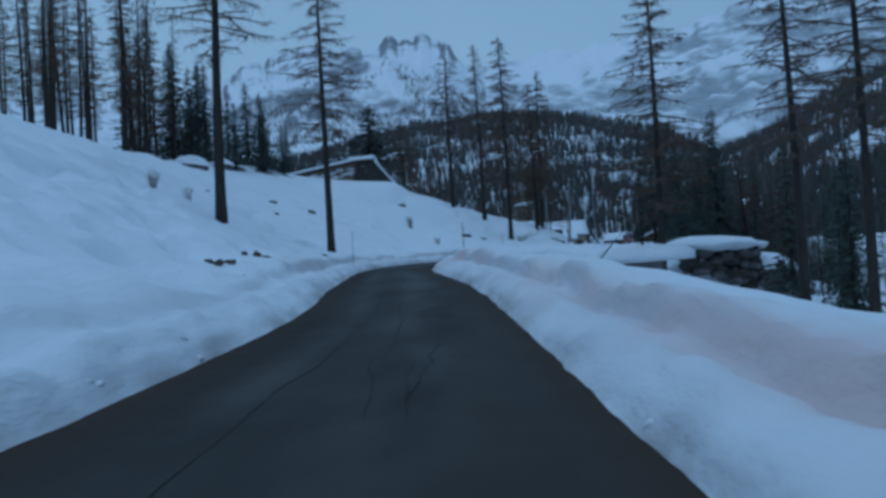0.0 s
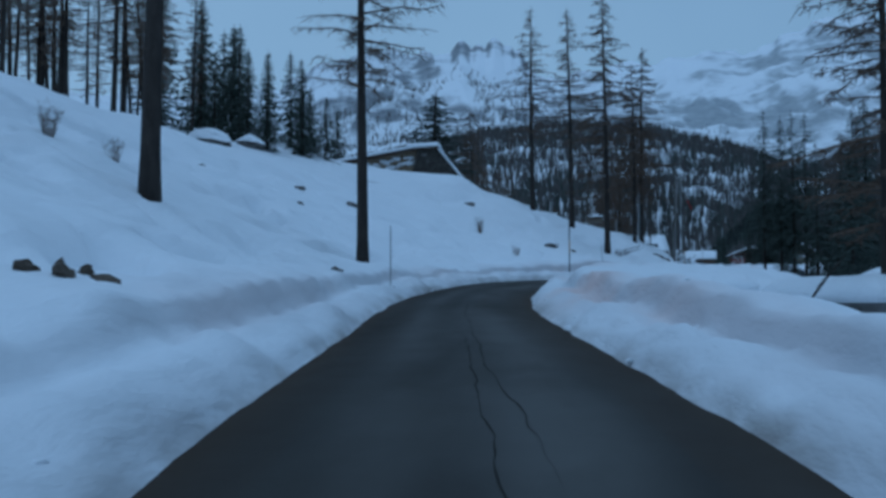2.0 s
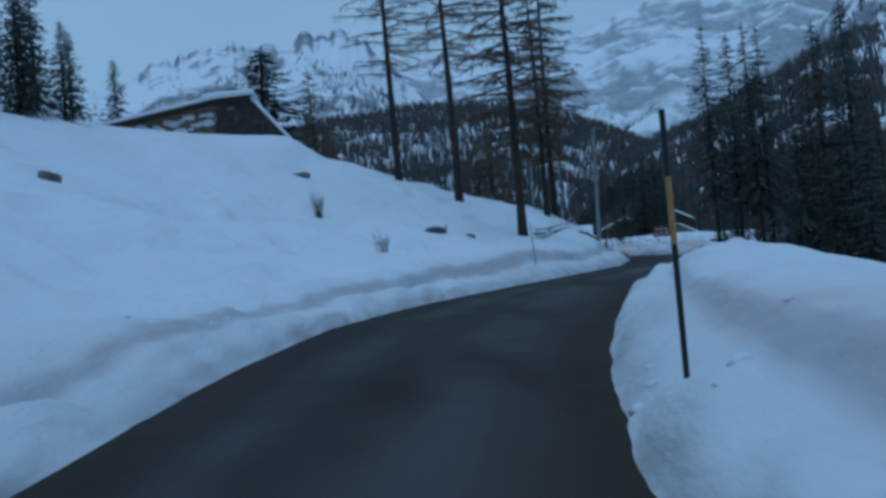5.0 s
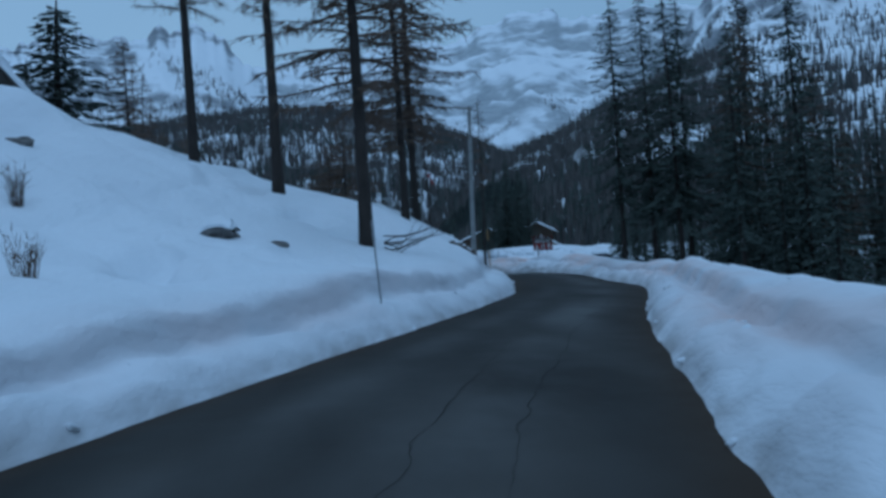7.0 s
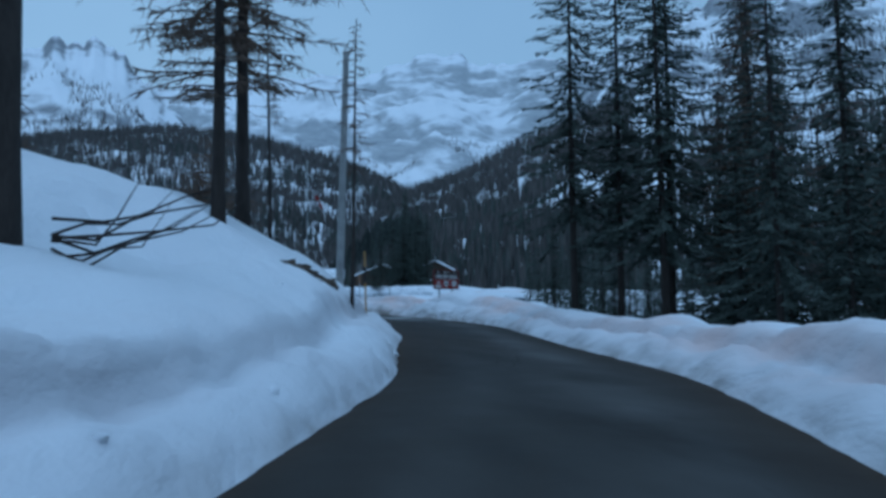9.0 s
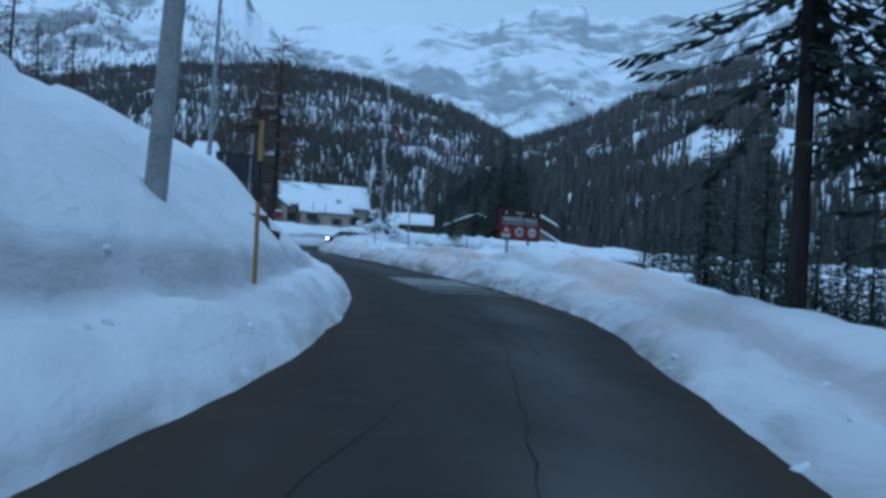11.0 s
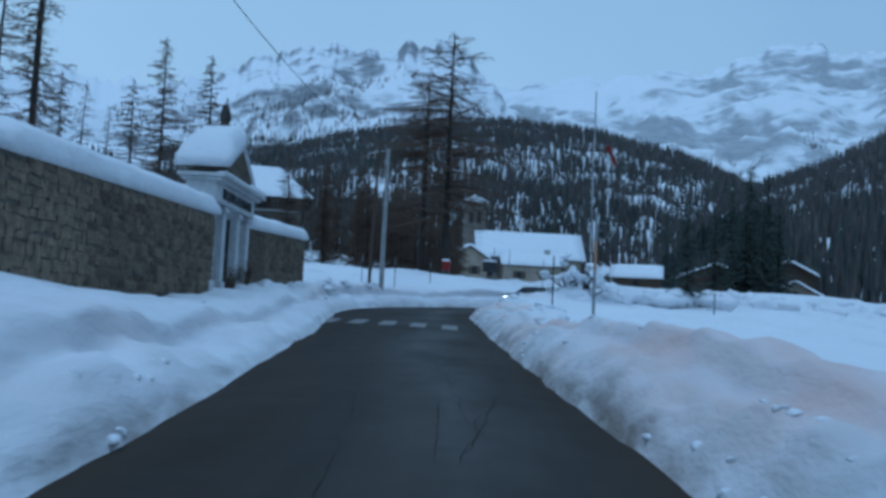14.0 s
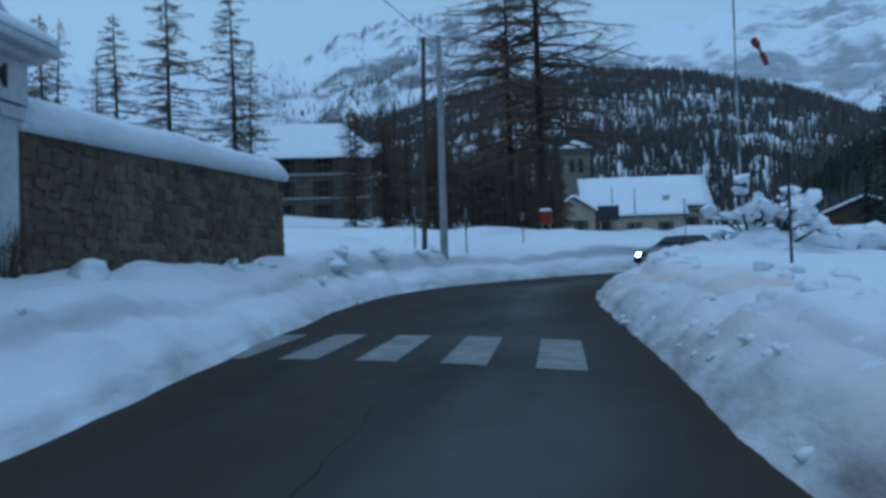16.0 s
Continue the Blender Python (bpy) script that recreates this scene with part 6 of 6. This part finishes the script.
def house(name, m, label, w, d, eave, ridge, wall_mat, windows=(), snow=0.5, over=0.6, along="x", chimney=None, group="village houses", hip=0.0):
    """A gabled house, w along its x and d along its y, front towards -y; the ridge runs along x or y."""
    ob = thing(name, m, label, "house", group)
    s = Shape()
    a, b = w / 2, d / 2
    base = [(-a, -b), (a, -b), (a, b), (-a, b)]
    s.v += [Vector((*p, -2.0)) for p in base] + [Vector((*p, eave)) for p in base]
    s.f += [(k, (k + 1) % 4, 4 + (k + 1) % 4, 4 + k) for k in range(4)] + [(3, 2, 1, 0)]
    if along == "x":
        s.v += [Vector((-a + hip, 0, ridge)), Vector((a - hip, 0, ridge))]
        s.f += [(4, 5, 9, 8), (6, 7, 8, 9), (5, 6, 9), (7, 4, 8)]
    else:
        s.v += [Vector((0, -b, ridge)), Vector((0, b, ridge))]
        s.f += [(5, 6, 9, 8), (7, 4, 8, 9), (4, 5, 8), (6, 7, 9)]
    part("wall", s, wall_mat, ob)
    sl = (ridge - eave) / (b if along == "x" else a)
    e = eave - sl * over
    for sg in (-1, 1):
        if along == "x":
            c = a + over - hip
            q = [(-a - over, sg * (b + over), e), (a + over, sg * (b + over), e), (c, 0, ridge), (-c, 0, ridge)]
        else:
            q = [(sg * (a + over), -b - over, e), (sg * (a + over), b + over, e), (0, b + over, ridge), (0, -b - over, ridge)]
        s = Shape()
        s.v += [Vector(p) + Vector((0, 0, 0.02)) for p in q] + [Vector(p) + Vector((0, 0, 0.2)) for p in q]
        s.f += [(3, 2, 1, 0), (4, 5, 6, 7)] + [(k, (k + 1) % 4, 4 + (k + 1) % 4, 4 + k) for k in range(4)]
        rf = part("roof", s, WOOD, ob)
        q = [(p[0] * 1.005, p[1] * 1.005, p[2] + 0.2) for p in q]
        soft_slab(q, snow, "snow_cap", rf, "thick blanket of snow", 8, sg + w)
    for sg in (-1, 1) if hip else ():
        q = [(sg * (a + over), -b - over, e), (sg * (a + over), b + over, e), (sg * (a + over - hip), 0.02, ridge), (sg * (a + over - hip), -0.02, ridge)]
        s = Shape()
        s.v += [Vector(p) + Vector((0, 0, 0.02)) for p in q] + [Vector(p) + Vector((0, 0, 0.2)) for p in q]
        s.f += [(3, 2, 1, 0), (4, 5, 6, 7)] + [(k, (k + 1) % 4, 4 + (k + 1) % 4, 4 + k) for k in range(4)]
        rf = part("roof", s, WOOD, ob)
        soft_slab([(p[0], p[1], p[2] + 0.2) for p in q], snow, "snow_cap", rf, "thick blanket of snow", 8, sg + w)
    for x, z, ww, hh in windows:
        window_part(ob, x, -b, z, ww, hh, 0)
    if chimney:
        x, y, h = chimney
        c = boxpart("chimney", (x - 0.35, y - 0.35, ridge - 1.5), (x + 0.35, y + 0.35, ridge + h), GREYPLASTER, ob, "", 0.03)
        boxpart("chimney_cap", (x - 0.45, y - 0.45, ridge + h + 0.15), (x + 0.45, y + 0.45, ridge + h + 0.28), ROCK, c)
    return ob


def on_village(x, y, turn, dz=0.0):
    return pose(x, y, vgz(x, y) + dz, 0, 0, turn)


house("village_house", on_village(18.9, 274, 6), "long pale plastered house with a broad snow-covered roof", 16, 9, 4.4, 8.2, GREYPLASTER,
      [(-6, 1.2, 1.0, 1.3), (-2.5, 1.2, 1.0, 1.3), (6, 1.2, 1.0, 1.3)], 0.6, 0.7, "x")
house("village_house", on_village(9.6, 268.5, 6), "small pale plastered annex with a snow-covered roof", 5.4, 7, 3.4, 5.2, GREYPLASTER, [(0.8, 1.0, 0.9, 1.2)], 0.6, 0.5, "y")
house("village_house", on_village(19.4, 267.5, 6), "low plastered wing with a snow-covered lean roof", 9, 5, 2.8, 4.3, GREYPLASTER, [(-2, 0.8, 1.0, 1.0), (2, 0.8, 1.0, 1.0)], 0.6, 0.4, "x", (2.6, 0.4, 0.9))
house("cabin", on_village(37, 276, -10), "small cabin almost buried under its snow-covered roof", 7.5, 6, 1.9, 3.6, WOOD, [(0, 0.6, 0.8, 0.8)], 0.7, 0.5, "x")
house("chalet", pose(56.5, 306, 9.6, 0, 0, -14), "brown timber chalet with a long snow-covered roof slope", 13.5, 8, 5.6, 8.3, WOOD, [(-4, 2.2, 1.0, 1.2), (-1.5, 2.2, 1.0, 1.2)], 0.5, 0.8, "y")
house("chalet", pose(69.8, 304, 9.6, 0, 0, -18), "tall timber chalet with a wide snow-covered roof", 8.6, 9, 6.9, 9.2, WOOD, [(-2, 4.0, 1.0, 1.2), (2, 4.0, 1.0, 1.2), (-2, 1.2, 1.0, 1.2), (2, 1.2, 1.0, 1.2)], 0.6, 1.0, "y")
house("annex", pose(68.6, 296.5, 8.6, 0, 0, -18), "grey annex under a steep snow-covered roof", 10.5, 4, 3.2, 6.2, GREYPLASTER, [(2.4, 0.8, 1.0, 1.1)], 0.5, 0.7, "y")
house("garage", pose(68, 290.5, 8.4, 0, 0, -18), "low garage deep under snow", 5.0, 3.5, 2.0, 2.8, GREYPLASTER, [(0, 0.6, 0.8, 0.7)], 0.8, 0.3, "x")

# heaps that the plough has pushed together at the edge of the meadow
q = np.random.default_rng(66)
spots = []
for k in range(20):
    x = 19.5 + 22 * k / 19 + q.normal(0, 0.4)
    y = float(np.interp(x, [17.6, 21.5, 28, 36, 60], [176, 180, 184, 188, 200])) - q.uniform(2.0, 3.4)
    spots.append((x, y, q.uniform(0.7, 1.25), 7.25))
for k in range(18):
    y = 146 + 1.8 * k + q.normal(0, 0.4)
    spots.append((float(right_edge(y)) + q.uniform(0.9, 3.0), y, q.uniform(0.16, 0.42), 0.0))
for k in range(9):
    y = 160 + 2.0 * k + q.normal(0, 0.4)
    spots.append((float(left_edge(y)) - q.uniform(0.9, 2.2), y, q.uniform(0.16, 0.4), 0.0))
for k, (x, y, r, zmin) in enumerate(spots):
    heap = thing("snow_heap", pose(x, y, max(gz(x, y) - 0.2 * r, zmin), 0, 0, q.uniform(0, 360)), "lumpy heap of ploughed snow beside the road", "snow heap", "plough heaps")
    me = part("mound", rock_mesh(620 + k, (r * 1.5, r, r * 0.75)), SNOW, heap).data
    me.shade_smooth()
    part("lump", rock_mesh(650 + k, (r * 0.5, r * 0.5, r * 0.5)), SNOW, heap, m=Matrix.Translation((r * q.uniform(-0.7, 0.7), -0.2, r * 0.45))).data.shade_smooth()

tower = thing("church_tower", on_village(9.4, 290, 4), "square brown stone church tower with a snow-covered roof", "tower")
zt = 27.0 - vgz(10.3, 290)
boxpart("shaft", (-2.0, -2.0, -2), (2.0, 2.0, zt - 1.0), BROWNSTONE, tower, "", 0.05)
boxpart("cornice", (-2.3, -2.3, zt - 1.0), (2.3, 2.3, zt - 0.75), BROWNSTONE, tower, "", 0.04)
for x in (-0.7, 0.7):
    win = boxpart("belfry_opening", (x - 0.38, -2.05, zt - 4.4), (x + 0.38, -1.95, zt - 2.4), BLACK, tower)
    boxpart("sill", (x - 0.48, -2.12, zt - 4.52), (x + 0.48, -1.98, zt - 4.4), STONE, win)
s = Shape()
s.v += [Vector(p) for p in ((-2.6, -2.6, zt - 0.75), (2.6, -2.6, zt - 0.75), (2.6, 2.6, zt - 0.75), (-2.6, 2.6, zt - 0.75), (0, 0, zt + 0.8))]
s.f += [(0, 1, 4), (1, 2, 4), (2, 3, 4), (3, 0, 4), (3, 2, 1, 0)]
part("roof", s, ROCK, tower)
s = Shape()
s.v += [Vector(p) for p in ((-2.55, -2.55, zt - 0.6), (2.55, -2.55, zt - 0.6), (2.55, 2.55, zt - 0.6), (-2.55, 2.55, zt - 0.6), (0, 0, zt + 1.1))]
s.f += [(0, 1, 4), (1, 2, 4), (2, 3, 4), (3, 0, 4), (3, 2, 1, 0)]
part("snow_cap", s, SNOW, tower)

hx, hy = -18.2, 240.0
hz = vgz(hx, hy) - 1.9
hotel = house("hotel", pose(hx, hy, hz - 1.9, 0, 0, 14), "grey four-storey hotel with balconies and a snowy hipped roof", 14, 10, 10.0, 13.6, BROWNSTONE,
              [(x, z, 1.2, 1.5) for z in (0.4, 2.9, 5.4, 7.9) for x in (-5.2, -2.0, 2.0, 5.2)], 0.3, 1.3, "x", None, "hotel", 4.5)
for z in (2.5, 5.0, 7.5):
    b = boxpart("balcony", (-6.9, -6.2, z), (6.9, -5.02, z + 0.16), CONCRETE, hotel)
    boxpart("railing", (-6.9, -6.2, z + 0.9), (6.9, -6.12, z + 1.0), WOOD, b)
    for k in range(26):
        boxpart("baluster", (-6.85 + k * 0.53, -6.18, z + 0.16), (-6.77 + k * 0.53, -6.14, z + 0.9), WOOD, b)

# ---- snow-laden bush, boxes, wind sock, vehicles ----
bush_z = gz(19.8, 174.5) + 0.25
bush = thing("snowy_bush", pose(19.8, 174.5, bush_z), "tangled bare bush loaded with clumps of snow", "bush")
bush.scale = (1.3, 1.3, 1.35)
q = np.random.default_rng(55)
part("snow_base", rock_mesh(499, (1.5, 1.2, 0.8)), SNOW, bush, m=pose(0, 0, -0.2))
for k in range(30):
    s = Shape()
    a, e, l = q.uniform(0, 6.28), q.uniform(0.1, 1.45), q.uniform(0.9, 2.3)
    tip = Vector((math.cos(a) * math.cos(e) * 1.1, math.sin(a) * math.cos(e), math.sin(e))) * l + Vector((0.3, 0, -0.15 * l))
    root = Vector((q.normal(0, 0.35), q.normal(0, 0.3), -0.2))
    midp = root.lerp(tip, 0.5) + Vector((q.normal(0, 0.2), q.normal(0, 0.2), 0.3))
    s.tube([root, midp, tip], [0.04, 0.03, 0.012], 5)
    for j in range(4):
        b = midp.lerp(tip, q.uniform(0, 1))
        s.spike(b, b + Vector((q.normal(0, 0.3), q.normal(0, 0.3), q.uniform(-0.3, 0.3))), 0.02)
    part("branch", s, BARK, bush)
    for j in range(2):
        c = q.uniform(0.10, 0.24)
        part("snow_clump", rock_mesh(500 + 2 * k + j, (c * q.uniform(1, 1.9), c, c * 0.8)), SNOW, bush, m=Matrix.Translation(midp.lerp(tip, q.uniform(-0.2, 0.95)) + Vector((0, 0, 0.06))) @ pose(0, 0, 0, 0, q.uniform(-35, 35), q.uniform(0, 360)))


def letter_box(x, y, material, label, w=0.55, h=0.75, leg=0.55):
    ob = thing("roadside_box", pose(x, y, gz(x, y)), label, "box", "roadside boxes")
    boxpart("case", (-w, -0.35, leg), (w, 0.35, leg + h), material, ob, "", 0.03)
    for a in (-w + 0.12, w - 0.12):
        boxpart("leg", (a - 0.04, -0.04, -0.4), (a + 0.04, 0.04, leg), STEEL, ob)
    soft_slab(((-w, -0.36, leg + h), (w, -0.36, leg + h), (w, 0.36, leg + h), (-w, 0.36, leg + h)), 0.14, "snow_cap", ob, "", 5)


letter_box(14.8, 191.5, BOARD, "dark roadside box on two legs")
letter_box(11.4, 193.0, RED, "reddish roadside box on two legs", 0.32, 0.7, 0.3)

wx, wy = 23.4, 206.0
wz = gz(wx, wy)
sock = thing("wind_sock_mast", pose(wx, wy, wz), "tall striped mast with a red wind sock", "mast")
for i in range(9):
    s = Shape()
    s.tube([(0, 0, -0.4 if i == 0 else 2.1 * i), (0, 0, 2.1 * (i + 1))], [0.07, 0.07], 10)
    part("band", s, STEEL if i % 2 else WHITE, sock)
s = Shape()
s.tube([(1.15, 0, 13.9), (1.4, 0, 13.5), (1.75, 0, 12.8), (2.0, 0, 12.1)], [0.24, 0.26, 0.22, 0.15], 10)
part("sock", s, RED, sock)
s = Shape()
s.tube([(0, 0, 14.0), (1.2, 0, 13.95)], [0.025, 0.02], 6)
part("arm", s, STEEL, sock)

HEADLAMP, _n2, _l2, _b2 = shader("lit_headlamp", 0.3)
_b2.inputs["Emission Color"].default_value = (1.0, 0.9, 0.75, 1)
_b2.inputs["Emission Strength"].default_value = 14.0
_b2.inputs["Base Color"].default_value = (0.8, 0.8, 0.8, 1)
RUBBER = rough_mat("black_rubber", (0.012, 0.012, 0.012), (0.03, 0.03, 0.03), 9.0)
CARPAINT = rough_mat("dark_grey_car_paint", (0.03, 0.034, 0.04), (0.055, 0.06, 0.068), 3.0, 0.35, 0.02, 0.002)


def car(m, label, snow=0.0, lamps=False):
    """A small car, front towards -y."""
    ob = thing("car", m, label, "car", "cars")
    sec = [(-1.95, 0.45, 0.62, 0.60), (-1.85, 0.30, 0.78, 0.76), (-1.0, 0.28, 0.95, 0.82), (-0.55, 0.28, 1.08, 0.82), (0.05, 0.28, 1.46, 0.80), (1.2, 0.28, 1.48, 0.80), (1.75, 0.30, 1.10, 0.80), (1.95, 0.45, 0.85, 0.72)]
    s = Shape()
    for y, lo, hi, w in sec:
        belt = min(hi, 0.92)
        tw = w * (0.74 if hi > 1.2 else 0.95)
        s.v += [Vector(p) for p in ((-w, y, lo), (w, y, lo), (w * 1.03, y, (lo + belt) / 2), (w, y, belt), (tw, y, hi), (-tw, y, hi), (-w, y, belt), (-w * 1.03, y, (lo + belt) / 2))]
    for i in range(len(sec) - 1):
        for k in range(8):
            a = i * 8
            s.f.append((a + k, a + (k + 1) % 8, a + 8 + (k + 1) % 8, a + 8 + k))
    s.f += [tuple(reversed(range(8))), tuple((len(sec) - 1) * 8 + k for k in range(8))]
    part("body", s, CARPAINT, ob)
    s = Shape()
    s.v += [Vector(p) for p in ((-0.66, -0.52, 1.12), (0.66, -0.52, 1.12), (0.56, 0.0, 1.44), (-0.56, 0.0, 1.44))]
    s.v += [v + Vector((0, -0.03, 0.02)) for v in s.v]
    s.f += [(3, 2, 1, 0), (4, 5, 6, 7)] + [(k, (k + 1) % 4, 4 + (k + 1) % 4, 4 + k) for k in range(4)]
    part("windscreen", s, DARKGLASS, ob)
    for x in (-0.78, 0.78):
        for y in (-1.2, 1.2):
            s = Shape()
            s.tube([(x - 0.1, y, 0.3), (x + 0.1, y, 0.3)], [0.3, 0.3], 16)
            wh = part("wheel", s, RUBBER, ob)
            s = Shape()
            s.tube([(x - 0.11, y, 0.3), (x + 0.11, y, 0.3)], [0.18, 0.18], 12)
            part("rim", s, STEEL, wh)
    for x in (-0.55, 0.55):
        s = Shape()
        s.tube([(x, -1.97, 0.68), (x, -1.86, 0.68)], [0.09, 0.10], 12)
        part("headlight", s, HEADLAMP if lamps else DARKGLASS, ob)
    boxpart("bumper", (-0.74, -2.03, 0.35), (0.74, -1.9, 0.55), RUBBER, ob, "", 0.03)
    boxpart("number_plate", (-0.26, -2.05, 0.42), (0.26, -2.035, 0.53), WHITE, ob)
    if snow:
        soft_slab(((-0.66, -0.1, 1.46), (0.66, -0.1, 1.46), (0.66, 1.35, 1.46), (-0.66, 1.35, 1.46)), snow, "snow_cap", ob, "thick snow on the roof", 7)
        soft_slab(((-0.72, -1.85, 0.78), (0.72, -1.85, 0.78), (0.72, -0.55, 1.06), (-0.72, -0.55, 1.06)), snow * 0.6, "snow_cap", ob, "snow on the bonnet", 7)
    return ob


for k, (x, y, z, a) in enumerate(((30.4, 143.0, 0, 75), (35.0, 146.0, 0, 80))):
    car(pose(x, y, gz(x, y) - 0.1, 0, 0, a), "parked dark car buried under snow below the bank", 0.4)
car(pose(17.7, 183.3, float(road_z(183.3)) + 0.02, 0, 0, -40), "dark car with lit headlights on the road bend", 0.0, True)

# ---- blocks of broken snow that the plough left along both edges ----
CLOD = snow_mat("clod_snow", (0.78, 0.80, 0.84))
q = np.random.default_rng(91)
ico = bmesh.new()
bmesh.ops.create_icosphere(ico, subdivisions=2, radius=1.0)
ico.verts.ensure_lookup_table()
IV = np.array([v.co[:] for v in ico.verts])
IF = [[v.index for v in fc.verts] for fc in ico.faces]
ico.free()
V, F = [], []
for k, y in enumerate(np.concatenate([q.uniform(-2, 172, 260), q.uniform(114, 172, 260)])):
    left = q.random() < (0.5 if k < 260 else 0.15)
    d = abs(q.normal(0.1, 0.25)) if q.random() < 0.35 else q.uniform(0.4, 2.0)
    x = left_edge(y) - d if left else right_edge(y) + d
    if fbm(x, y, 4.0, 2, 99) < -0.05:
        continue
    r = q.uniform(0.03, 0.07) if k < 260 or d < 0.4 else q.uniform(0.04, 0.10)
    off = Vector(q.uniform(0, 60, 3))
    push = np.array([1 + 0.7 * noise.noise(Vector(v) * 1.3 + off) + 0.2 * noise.noise(Vector(v) * 3.1 + off) for v in IV])
    turn = np.array(Euler(q.uniform(-0.5, 0.5, 3) + np.array((0, 0, q.uniform(0, 6)))).to_matrix())
    c = np.array([x, y, gz(x, y) - r * 0.3])
    n0 = len(V)
    V += (c + (IV * push[:, None] * r * np.array((1.25, 0.9, 0.62))) @ turn.T).tolist()
    F += [[n0 + i for i in fc] for fc in IF]
me = bpy.data.meshes.new("snow_clods")
me.from_pydata(V, [], F)
me.materials.append(CLOD)
me.shade_smooth()
tagged(new("snow_clods", me), "blocks of broken snow strewn along the road edges", "snow", kind="stuff")
